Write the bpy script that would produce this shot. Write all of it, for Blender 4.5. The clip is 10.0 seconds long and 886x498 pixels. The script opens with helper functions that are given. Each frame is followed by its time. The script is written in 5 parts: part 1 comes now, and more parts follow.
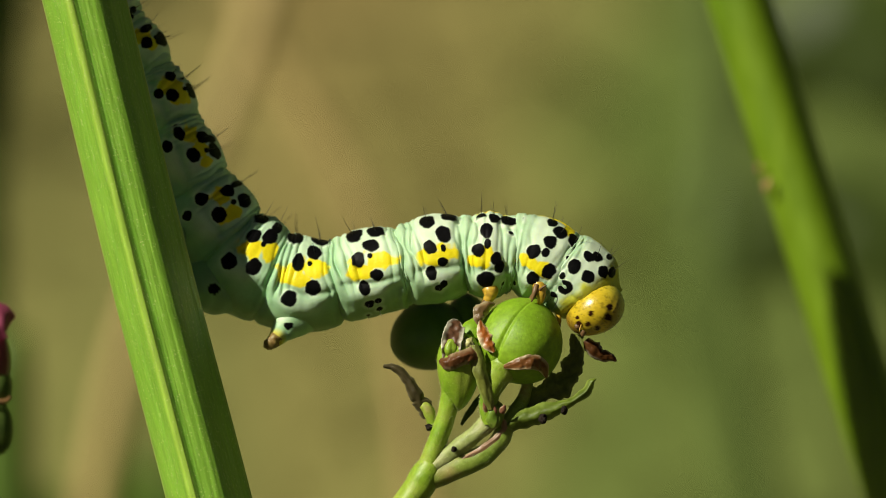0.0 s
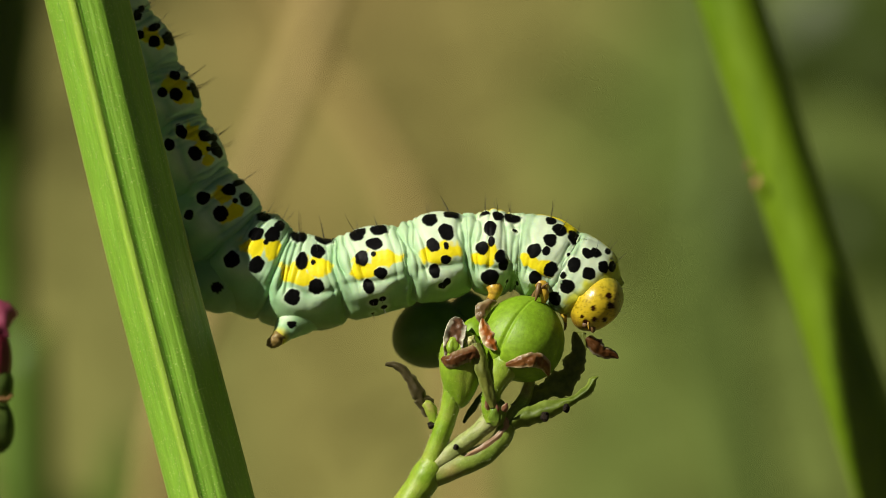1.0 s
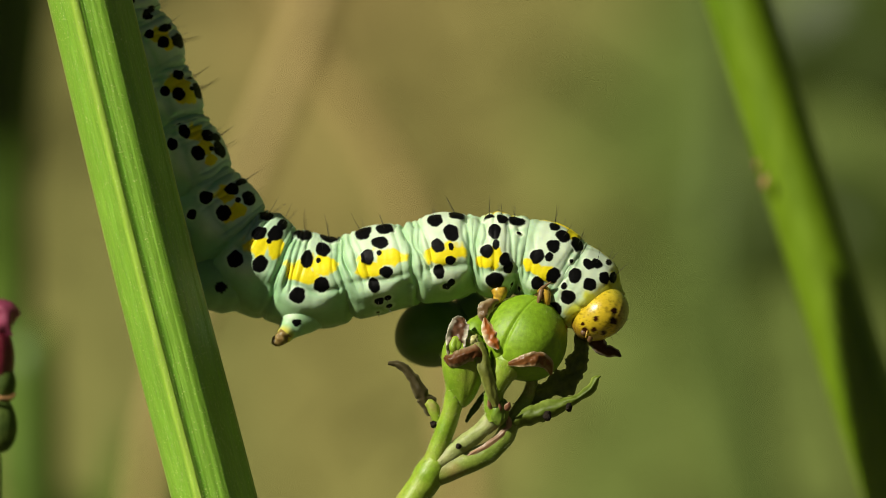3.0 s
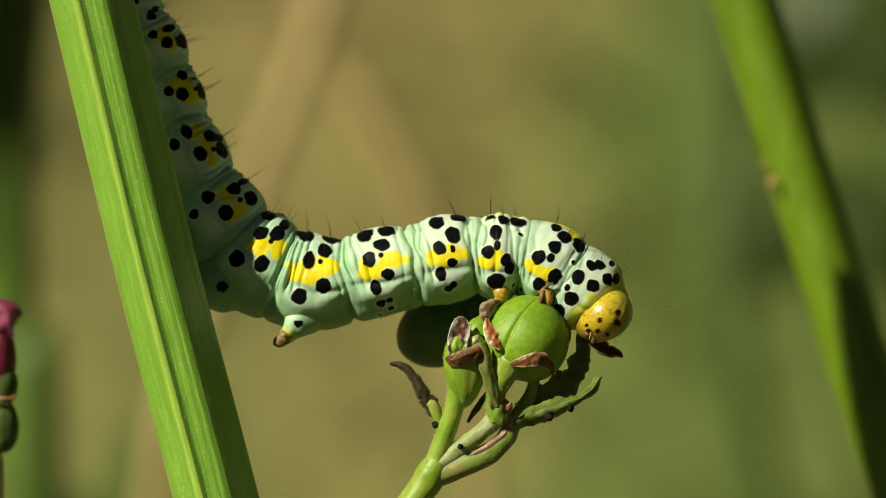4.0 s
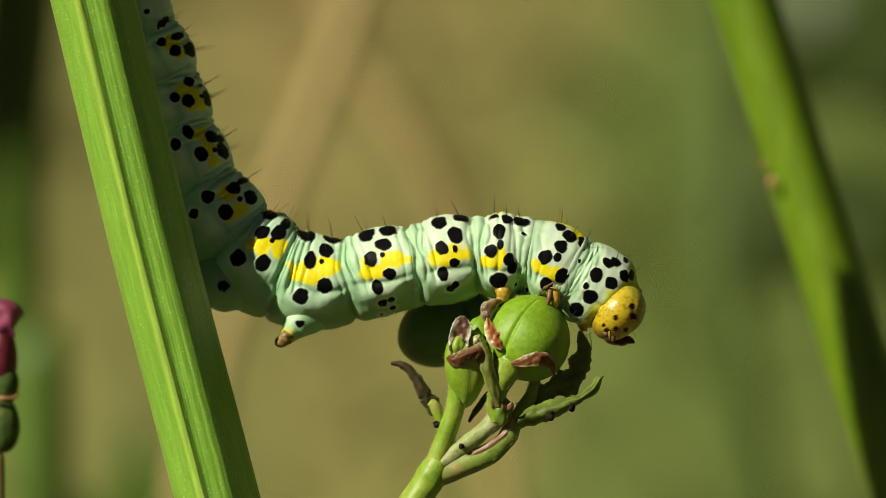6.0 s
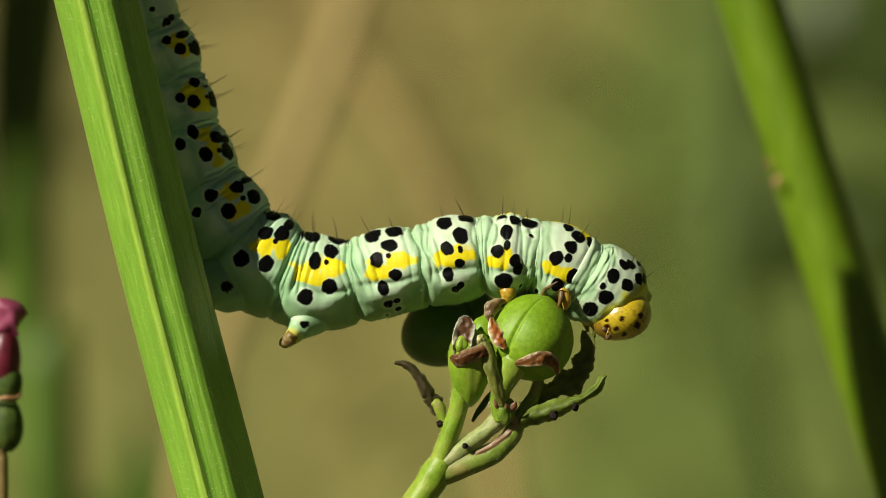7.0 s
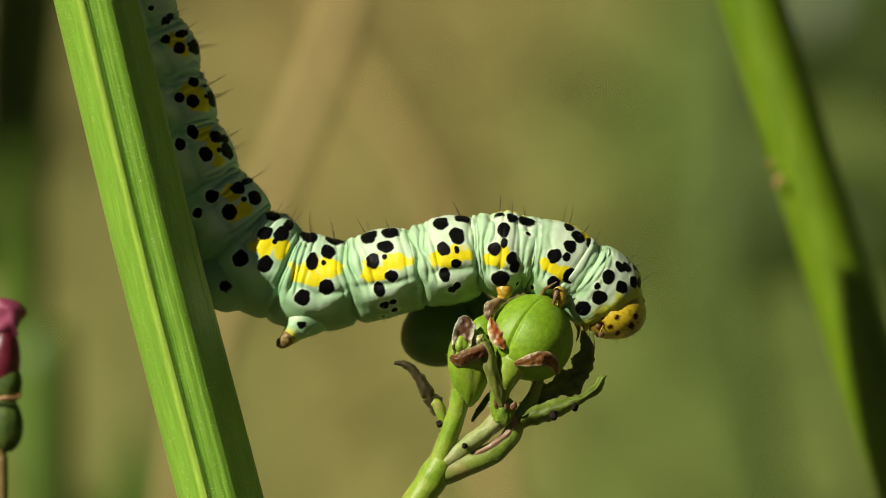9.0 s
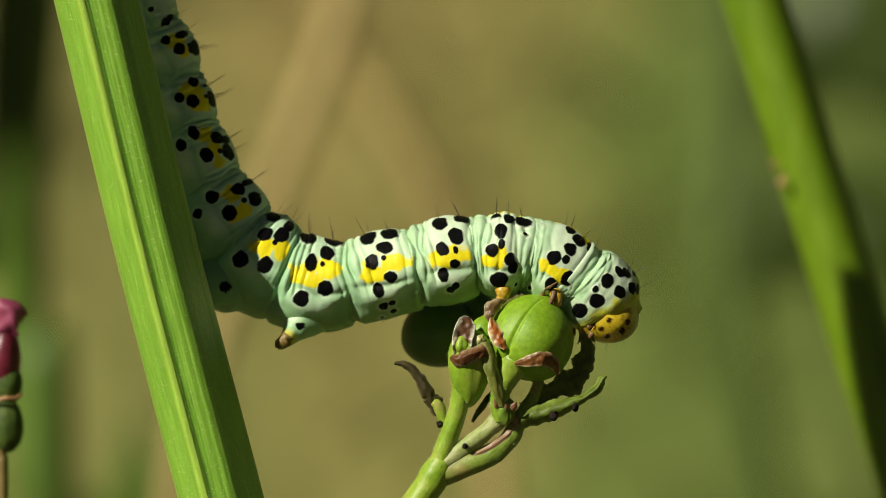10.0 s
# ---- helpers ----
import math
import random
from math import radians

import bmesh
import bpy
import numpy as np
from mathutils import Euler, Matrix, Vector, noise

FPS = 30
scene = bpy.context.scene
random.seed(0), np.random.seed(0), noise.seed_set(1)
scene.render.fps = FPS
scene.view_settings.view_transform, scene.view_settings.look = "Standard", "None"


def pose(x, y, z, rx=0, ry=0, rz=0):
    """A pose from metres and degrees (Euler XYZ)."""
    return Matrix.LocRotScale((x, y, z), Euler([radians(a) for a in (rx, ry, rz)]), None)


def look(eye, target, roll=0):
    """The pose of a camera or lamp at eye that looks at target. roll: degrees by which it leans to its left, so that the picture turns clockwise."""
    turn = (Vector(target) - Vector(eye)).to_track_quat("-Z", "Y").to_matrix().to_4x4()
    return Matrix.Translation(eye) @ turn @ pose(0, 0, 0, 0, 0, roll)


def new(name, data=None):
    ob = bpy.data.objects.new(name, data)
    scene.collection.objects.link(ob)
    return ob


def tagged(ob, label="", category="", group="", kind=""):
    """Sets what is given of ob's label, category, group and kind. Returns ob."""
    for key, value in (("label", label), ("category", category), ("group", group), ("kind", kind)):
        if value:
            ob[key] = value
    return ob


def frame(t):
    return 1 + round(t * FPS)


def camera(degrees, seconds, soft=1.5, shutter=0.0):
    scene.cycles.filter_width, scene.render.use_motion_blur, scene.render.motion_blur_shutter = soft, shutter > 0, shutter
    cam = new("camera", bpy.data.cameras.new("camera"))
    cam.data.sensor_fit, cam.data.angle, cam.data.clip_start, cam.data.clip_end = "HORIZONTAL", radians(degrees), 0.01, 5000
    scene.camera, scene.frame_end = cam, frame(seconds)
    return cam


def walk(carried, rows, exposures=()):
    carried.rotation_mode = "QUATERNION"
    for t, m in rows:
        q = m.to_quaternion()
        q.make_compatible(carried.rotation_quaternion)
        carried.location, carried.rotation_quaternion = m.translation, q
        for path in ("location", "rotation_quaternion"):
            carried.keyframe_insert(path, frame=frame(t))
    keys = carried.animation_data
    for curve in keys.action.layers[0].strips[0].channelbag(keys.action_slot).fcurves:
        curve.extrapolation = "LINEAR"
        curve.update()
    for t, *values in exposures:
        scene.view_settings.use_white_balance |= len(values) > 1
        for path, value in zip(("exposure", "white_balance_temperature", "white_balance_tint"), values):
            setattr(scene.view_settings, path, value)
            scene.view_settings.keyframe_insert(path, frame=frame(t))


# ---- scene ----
# A mullein-moth caterpillar reaching from a figwort stem to a cluster of seed
# capsules. Lengths below are in millimetres about the point (0, 0, H).
H = 0.80
MM = 0.001
O = Vector((0.0, 0.0, H))
EYE = (0.0, -0.24865, H)

# ---- camera ----
cam = camera(12.0, 10.0, soft=0.6)
cam.data.dof.use_dof = True
cam.data.dof.focus_distance = 0.2472
cam.data.dof.aperture_fstop = 28.0
CAMERA_SWAY = [(0, 0.37, 0.15), (0.5, 0.31, 0.07), (1, 0.25, 0.03), (1.5, 0.47, -0.07), (2, 0.56, -0.07), (2.5, 0.32, -0.05), (4, -0.01, 0.0), (4.5, -0.0, 0.0), (5, -0.16, 0.01), (5.5, -0.05, 0.0), (7, -0.28, -0.05), (7.5, -0.39, -0.02), (8, -0.18, -0.03), (8.5, -0.22, -0.05), (9, -0.26, -0.05), (9.5, -0.27, -0.04), (10, -0.28, -0.03)]
walk(cam, [(t, look(EYE, (dx * MM, 0.0, H + dz * MM))) for t, dx, dz in CAMERA_SWAY])

# ---- light ----
AZ, EL = radians(51), radians(34)   # sun: left of the view's axis, behind the camera
SUN = Vector((-math.sin(AZ) * math.cos(EL), -math.cos(AZ) * math.cos(EL), math.sin(EL)))
world = bpy.data.worlds.new("sky")
scene.world = world
world.use_nodes = True
wn = world.node_tree
sky = wn.nodes.new("ShaderNodeTexSky")
sky.sky_type, sky.sun_disc = "NISHITA", False
sky.sun_elevation, sky.sun_rotation = EL, math.atan2(SUN.x, SUN.y)
wn.nodes["Background"].inputs["Strength"].default_value = 0.0075
wn.links.new(sky.outputs["Color"], wn.nodes["Background"].inputs["Color"])
sun_data = bpy.data.lights.new("sun", "SUN")
sun_data.energy, sun_data.angle, sun_data.color = 5.0, radians(0.6), (1.0, 0.95, 0.80)
sun = new("sun", sun_data)
sun.matrix_world = look(O + SUN * 2, O)
scene.view_settings.exposure = 0.10


# ---- materials ----
def ramp(nt, src, stops):
    node = nt.nodes.new("ShaderNodeValToRGB")
    els = node.color_ramp.elements
    while len(els) < len(stops):
        els.new(0.5)
    for e, (p, c) in zip(els, stops):
        e.position, e.color = p, (*c, 1)
    nt.links.new(src, node.inputs["Fac"])
    return node.outputs["Color"]


def noise_tex(nt, coord, scale, detail=4.0, rough=0.55, stretch=None, lean=0.0):
    node = nt.nodes.new("ShaderNodeTexNoise")
    node.inputs["Scale"].default_value = scale
    node.inputs["Detail"].default_value = detail
    node.inputs["Roughness"].default_value = rough
    if stretch:
        m = nt.nodes.new("ShaderNodeMapping")
        m.vector_type = "TEXTURE"
        m.inputs["Scale"].default_value = [1 / v for v in stretch]
        m.inputs["Rotation"].default_value = (0, math.radians(lean), 0)
        nt.links.new(coord, m.inputs["Vector"])
        coord = m.outputs["Vector"]
    nt.links.new(coord, node.inputs["Vector"])
    return node.outputs["Fac"]


def mixed(nt, fac, a, b, mode="MIX"):
    node = nt.nodes.new("ShaderNodeMix")
    node.data_type, node.blend_type = "RGBA", mode
    for sock, v in ((node.inputs[0], fac), (node.inputs[6], a), (node.inputs[7], b)):
        if isinstance(v, (int, float)):
            sock.default_value = v
        elif isinstance(v, tuple):
            sock.default_value = (*v, 1)
        else:
            nt.links.new(v, sock)
    return node.outputs[2]


def skin(name, stops, scale=900, rough=0.5, bump=0.3, bump_scale=6000, depth=0.00004, stretch=None,
         pigment=False, fine=0.25, sss=0.0, gloss=0.5, uv=False, coat=0.0, through_light=0.0, glints=0.0, glint_tint=0.6, lean=0.0):
    """An organic surface: two scales of colour variation, fine relief, gloss; pigment: colours from the mesh."""
    m = bpy.data.materials.new(name)
    m.use_nodes = True
    nt = m.node_tree
    b = nt.nodes["Principled BSDF"]
    tc = nt.nodes.new("ShaderNodeTexCoord")
    co = tc.outputs["UV" if uv else "Object"]
    big = noise_tex(nt, co, scale, 3, 0.5, stretch, lean)
    small = noise_tex(nt, co, bump_scale * 0.6, 3, 0.6, stretch, lean)
    if pigment:
        at = nt.nodes.new("ShaderNodeAttribute")
        at.attribute_name = "pigment"
        col = mixed(nt, 1.0, at.outputs["Color"], ramp(nt, big, stops), "MULTIPLY")
    else:
        col = ramp(nt, big, stops)
    g = ramp(nt, small, [(0.25, (1 - fine,) * 3), (0.75, (1 + fine * 0.4,) * 3)])
    col = mixed(nt, 1.0, col, g, "MULTIPLY")
    # pale dots paint glints into the colour and add slight relief
    if glints:
        vor = nt.nodes.new("ShaderNodeTexVoronoi")
        vor.inputs["Scale"].default_value = glints
        nt.links.new(co, vor.inputs["Vector"])
        lit = ramp(nt, vor.outputs["Distance"], [(0.10, (1, 1, 1)), (0.30, (0, 0, 0))])
        some = ramp(nt, noise_tex(nt, co, glints * 0.45, 2, 0.5), [(0.46, (0, 0, 0)), (0.60, (1, 1, 1))])
        spot = mixed(nt, 1.0, lit, some, "MULTIPLY")
        col = mixed(nt, spot, col, mixed(nt, glint_tint, col, (0.8, 0.9, 0.34)))
    nt.links.new(col, b.inputs["Base Color"])
    rr = nt.nodes.new("ShaderNodeMapRange")
    rr.inputs["To Min"].default_value, rr.inputs["To Max"].default_value = rough - 0.12, rough + 0.12
    nt.links.new(small, rr.inputs["Value"])
    nt.links.new(rr.outputs[0], b.inputs["Roughness"])
    b.inputs["Specular IOR Level"].default_value = gloss
    if pigment:
        grey = nt.nodes.new("ShaderNodeRGBToBW")
        nt.links.new(at.outputs["Color"], grey.inputs[0])
        sheen = nt.nodes.new("ShaderNodeMapRange")
        sheen.inputs["To Min"].default_value, sheen.inputs["To Max"].default_value = gloss * 0.25, gloss * 1.3
        sheen.inputs["From Max"].default_value = 0.3
        nt.links.new(grey.outputs[0], sheen.inputs["Value"])
        nt.links.new(sheen.outputs[0], b.inputs["Specular IOR Level"])
    b.inputs["Coat Weight"].default_value = coat
    b.inputs["Coat Roughness"].default_value = 0.15
    if sss:
        b.inputs["Subsurface Weight"].default_value = sss
        b.inputs["Subsurface Radius"].default_value = (1.0, 0.9, 0.45)
        b.inputs["Subsurface Scale"].default_value = 0.00022
    bp = nt.nodes.new("ShaderNodeBump")
    bp.inputs["Strength"].default_value, bp.inputs["Distance"].default_value = bump, depth
    height = noise_tex(nt, co, bump_scale, 4, 0.6, stretch, lean)
    if glints:
        height = mixed(nt, 0.3, height, lit)
    nt.links.new(height, bp.inputs["Height"])
    nt.links.new(bp.outputs["Normal"], b.inputs["Normal"])
    if through_light:
        tr = nt.nodes.new("ShaderNodeBsdfTranslucent")
        nt.links.new(col, tr.inputs["Color"])
        mx = nt.nodes.new("ShaderNodeMixShader")
        mx.inputs[0].default_value = through_light
        nt.links.new(b.outputs[0], mx.inputs[1])
        nt.links.new(tr.outputs[0], mx.inputs[2])
        nt.links.new(mx.outputs[0], nt.nodes["Material Output"].inputs["Surface"])
    return m


WHITE3 = [(0.3, (0.88, 0.9, 0.88)), (0.7, (1.0, 1.0, 1.0))]
BODY = skin("caterpillar_skin", WHITE3, 500, 0.45, 0.12, 3000, 0.00006, pigment=True, fine=0.08, sss=0.2, gloss=0.18)
HEAD = skin("head_capsule", WHITE3, 900, 0.3, 0.25, 5000, 0.00005, pigment=True, fine=0.2, sss=0.06, gloss=0.45, coat=0.1)
BRISTLE = skin("bristle", [(0.3, (0.012, 0.01, 0.008)), (0.7, (0.03, 0.025, 0.018))], 900, 0.4)
LEG = skin("amber_leg", [(0.3, (0.40, 0.20, 0.02)), (0.5, (0.62, 0.40, 0.04)), (0.75, (0.30, 0.16, 0.03))], 1500, 0.35, sss=0.2)
OCHRE = skin("ochre_foot", [(0.3, (0.16, 0.09, 0.02)), (0.7, (0.36, 0.26, 0.08))], 2500, 0.45, sss=0.15)
FOOT = skin("brown_foot", [(0.3, (0.09, 0.04, 0.012)), (0.7, (0.26, 0.15, 0.06))], 2500, 0.5)
STEM = skin("ribbed_stem", [(0.25, (0.88, 0.91, 0.84)), (0.75, (1.10, 1.06, 1.08))], 700, 0.34, 0.5, 6500, 0.00008,
            stretch=(1, 1, 0.12), fine=0.24, sss=0.22, gloss=0.55, glints=7400, pigment=True, glint_tint=0.8, lean=-14.0)
FARSTEM = skin("smooth_stem", [(0.3, (0.12, 0.22, 0.004)), (0.7, (0.17, 0.28, 0.006))], 400, 0.45, 0.4, 2500, 0.0001, stretch=(1, 1, 0.2), through_light=0.06)
STALK = skin("hairy_stalk", [(0.25, (0.17, 0.31, 0.014)), (0.45, (0.26, 0.40, 0.026)), (0.60, (0.34, 0.43, 0.055)), (0.78, (0.34, 0.24, 0.10))], 450, 0.42, 0.45, 5500, 0.00007, fine=0.22, sss=0.15, gloss=0.4, glints=9000, glint_tint=0.35)
FELT = skin("felted_stalk", [(0.25, (0.26, 0.33, 0.07)), (0.5, (0.36, 0.41, 0.14)), (0.75, (0.42, 0.40, 0.19))], 700, 0.5, 0.5, 5500, 0.00008, fine=0.3, sss=0.12, gloss=0.4, glints=9000, glint_tint=0.5)
AGED = skin("aged_stalk", [(0.30, (0.15, 0.26, 0.022)), (0.50, (0.24, 0.32, 0.045)), (0.66, (0.32, 0.27, 0.08)), (0.80, (0.36, 0.19, 0.09))], 420, 0.45, 0.5, 5000, 0.00008, fine=0.3, sss=0.12, gloss=0.4, glints=9000, glint_tint=0.45)
CAPSULE = skin("green_capsule", [(0.25, (0.19, 0.345, 0.011)), (0.75, (0.27, 0.45, 0.020))], 350, 0.5, 0.35, 5000, 0.00005, fine=0.3, sss=0.2, gloss=0.4)
# capsule green darkened to stand for the caterpillar's shade
SHADECAP = skin("shade_toned_capsule", [(0.25, (0.06, 0.12, 0.013)), (0.75, (0.10, 0.17, 0.022))], 350, 0.5, 0.3, 5000, 0.00005, fine=0.15)
SEPAL = skin("papery_sepal", WHITE3, 900, 0.4, 0.5, 3000, 0.00008, pigment=True, fine=0.38, through_light=0.2)
GREENSEPAL = skin("green_sepal", [(0.3, (0.8, 0.84, 0.8)), (0.7, (1.1, 1.1, 1.1))], 900, 0.5, 0.5, 4500, 0.00008, pigment=True, fine=0.35, through_light=0.25)
FRASS = skin("black_crumb", [(0.3, (0.008, 0.006, 0.004)), (0.7, (0.03, 0.02, 0.012))], 3000, 0.8, 1.0, 6000, 0.0002, gloss=0.2)
PINK = skin("pink_lip", [(0.3, (0.29, 0.045, 0.10)), (0.7, (0.40, 0.08, 0.155))], 500, 0.5, through_light=0.2)
WINE = skin("wine_petal", [(0.3, (0.11, 0.008, 0.02)), (0.7, (0.20, 0.016, 0.036))], 500, 0.4)
CALYX = skin("green_calyx", [(0.3, (0.045, 0.08, 0.013)), (0.7, (0.10, 0.145, 0.026))], 900, 0.6, gloss=0.2)
STRIG = skin("brown_stalk", [(0.3, (0.16, 0.11, 0.025)), (0.7, (0.26, 0.18, 0.05))], 500, 0.5)
TAN = skin("tan_rim", [(0.3, (0.35, 0.18, 0.07)), (0.7, (0.5, 0.28, 0.12))], 800, 0.5)
HAIR = skin("glandular_hair", [(0.3, (0.50, 0.56, 0.22)), (0.7, (0.65, 0.68, 0.38))], 800, 0.25)
SHADYSTEM = skin("shaded_stalk", [(0.3, (0.070, 0.13, 0.006)), (0.7, (0.10, 0.18, 0.010))], 60, 0.5)
STRAW = skin("dry_stalk", [(0.3, (0.40, 0.30, 0.105)), (0.7, (0.50, 0.37, 0.13))], 60, 0.6)
LEAF = skin("blurred_leaf", [(0.3, (0.07, 0.11, 0.016)), (0.7, (0.10, 0.15, 0.024))], 30, 0.5)
TURF = skin("meadow_turf", [(0.3, (0.10, 0.15, 0.025)), (0.55, (0.17, 0.20, 0.05)), (0.75, (0.30, 0.24, 0.10))], 9, 0.7)
EARTH = skin("meadow_ground", [(0.3, (0.10, 0.085, 0.04)), (0.7, (0.20, 0.17, 0.08))], 3, 0.9, 0.5, 40, 0.01)


# ---- building helpers ----
def part(name, bm, material, parent, label="", origin=(0, 0, 0), smooth=True):
    """Links a bmesh, in millimetres about (0, 0, H), as one mesh under a thing or a part."""
    base, up = O.copy(), parent
    o = Vector(origin)
    bmesh.ops.translate(bm, verts=bm.verts, vec=-o)
    bmesh.ops.scale(bm, verts=bm.verts, vec=(MM,) * 3)
    me = bpy.data.meshes.new(name)
    bm.to_mesh(me)
    bm.free()
    me.materials.append(material)
    me.shade_smooth() if smooth else me.shade_flat()
    ob = new(name, me)
    place = O + o * MM
    while up:
        place = place - up.location
        up = up.parent
    ob.location = place
    ob.parent = parent
    if label:
        ob["label"] = label
    return ob


def thing(name, label, category, at=(0, 0, 0), group=""):
    e = new(name)
    e.empty_display_size = 0.002
    e.location = O + Vector(at) * MM
    return tagged(e, label, category, group)


def spline(pts, n):
    """Catmull-Rom through rows of numbers, n samples a span."""
    p = np.array(pts, float)
    out = []
    for i in range(len(p) - 1):
        p0, p1, p2, p3 = p[max(i - 1, 0)], p[i], p[i + 1], p[min(i + 2, len(p) - 1)]
        for f in np.arange(n) / n:
            out.append(0.5 * (2 * p1 + (p2 - p0) * f + (2 * p0 - 5 * p1 + 4 * p2 - p3) * f * f + (3 * p1 - p0 - 3 * p2 + p3) * f ** 3))
    out.append(p[-1])
    return np.array(out)


def lofted(rings, closed_ends=True, wrap=True):
    """A mesh from rings of points."""
    bm = bmesh.new()
    vs = [[bm.verts.new(p) for p in ring] for ring in rings]
    n = len(vs[0])
    for a, b in zip(vs, vs[1:]):
        for j in range(n if wrap else n - 1):
            k = (j + 1) % n
            bm.faces.new((a[j], a[k], b[k], b[j]))
    if closed_ends and wrap:
        bm.faces.new(vs[0][::-1])
        bm.faces.new(vs[-1])
    bmesh.ops.recalc_face_normals(bm, faces=bm.faces)
    return bm


def frame_axes(t):
    t = t / np.linalg.norm(t)
    side = np.cross((0.0, 1.0, 0.0), t)
    if np.linalg.norm(side) < 0.05:
        side = np.array((1.0, 0.0, 0.0))
    side /= np.linalg.norm(side)
    return t, side, np.cross(t, side)


def sweep(pts, section, n=6):
    """Sweeps a section (a function of the ring's share of the length, giving (side, depth) offsets in radii) along (x, y, z, r)."""
    s = spline(pts, n)
    tan = np.gradient(s[:, :3], axis=0)
    rings = []
    for i, row in enumerate(s):
        t, side, dep = frame_axes(tan[i])
        rings.append([row[:3] + row[3] * (a * side + b * dep) for a, b in section(i / (len(s) - 1))])
    return lofted(rings)


def tube(pts, n=6, sides=20, lumpy=0.05, seed=0.0, ribs=0):
    def section(f):
        out = []
        for k in range(sides):
            a = 2 * math.pi * k / sides
            r = 1 + lumpy * noise.noise((math.cos(a) * 1.3 + seed, math.sin(a) * 1.3, f * len(pts) * 1.7 + seed))
            if ribs:
                r += 0.05 * math.cos(ribs * a)
            out.append((r * math.cos(a), r * math.sin(a)))
        return out
    return sweep(pts, section, n)


def paint(bm, rule):
    """Sets the mesh's pigment, a colour for each vertex, by a rule of its place."""
    lay = bm.verts.layers.float_color.new("pigment")
    for v in bm.verts:
        v[lay] = (*rule(v.co), 1.0)
    return bm


def blade(pts, thick=0.05, curl=0.5, n=8, ragged=0.12, seed=0.0, cross=13, turn=0.0, ranged=None, rim_at=0.66):
    """A thin leaf or sepal along (x, y, z, half width), curled across, with a ragged rim; its pigment runs from core to rim."""
    s = spline(pts, n)
    tan = np.gradient(s[:, :3], axis=0)
    core, rim = ranged or ((0.10, 0.038, 0.010), (0.58, 0.51, 0.36))
    rings, cols = [], []
    for i, row in enumerate(s):
        t, side, dep = frame_axes(tan[i])
        c, d = math.cos(turn), math.sin(turn)
        side, dep = c * side + d * dep, c * dep - d * side
        top, bottom, ct = [], [], []
        for k in range(cross):
            q = 2 * k / (cross - 1) - 1
            w = row[3] * (1 + ragged * 1.6 * (noise.noise((i * 0.16 + seed, 3.1 * np.sign(q), seed)) + 0.6 * noise.noise((i * 0.5, 9 * np.sign(q), seed))))
            wave = row[3] * (0.25 * noise.noise((q * 1.6, i * 0.15, seed + 5)) + ragged * 0.6 * noise.noise((q * 2.5, i * 0.3, seed + 8)))
            p = row[:3] + side * q * w + dep * (curl * row[3] * q * q + wave)
            h = thick * (1.05 - q * q)
            top.append(p - dep * h)
            bottom.append(p + dep * h)
            e = min(1.0, max(0.0, (abs(q) - rim_at) / (1 - rim_at) + 0.6 * noise.noise((q * 2, i * 0.2, seed + 9))))
            ct.append(tuple(a + (b - a) * e for a, b in zip(core, rim)))
        rings.append(top + bottom[::-1])
        cols += ct + ct[::-1]
    bm = lofted(rings)
    lay = bm.verts.layers.float_color.new("pigment")
    for v, c in zip(bm.verts, cols):
        v[lay] = (*c, 1.0)
    return bm


def lump(center, axis, half, wide, groove=(), dent=0.0, egg=0.12, tip=0.0, n=28, sides=48, seed=0.0, rough=0.015):
    """An egg-shaped body along an axis, with grooves (azimuths, 0 faces the viewer) from pole to pole."""
    ax = Vector(axis).normalized()
    front = (Vector((0, -1, 0)) - ax * ax.dot(Vector((0, -1, 0)))).normalized()
    side = ax.cross(front)
    rings = []
    for i in range(n + 1):
        f = math.pi * (0.004 + 0.992 * i / n)
        z = -math.cos(f) * half + tip * max(0.0, i / n - 0.93) / 0.07
        ring = []
        for k in range(sides):
            a = 2 * math.pi * k / sides
            r = math.sin(f) * wide * (1 - egg * -math.cos(f))
            for g in groove:
                d = (a - g + math.pi) % (2 * math.pi) - math.pi
                r *= 1 - dent * math.exp(-(d / 0.05) ** 2) - dent * 0.8 * math.exp(-(d / 0.4) ** 2)
            r *= 1 + rough * 3 * noise.noise((math.cos(a) * 1.2 + seed, math.sin(a) * 1.2, z / half * 1.3))
            ring.append(Vector(center) + ax * z + front * r * math.cos(a) + side * r * math.sin(a))
        rings.append(ring)
    return lofted(rings)


def spike(a, b, r, sides=5, bend=0.0):
    """A thin tapered bristle from a to b."""
    a, b = Vector(a), Vector(b)
    m = a.lerp(b, 0.55) + Vector((bend, 0, bend * 0.4))
    return tube([(*a, r), (*m, r * 0.7), (*b, r * 0.15)], 3, sides, 0.0)


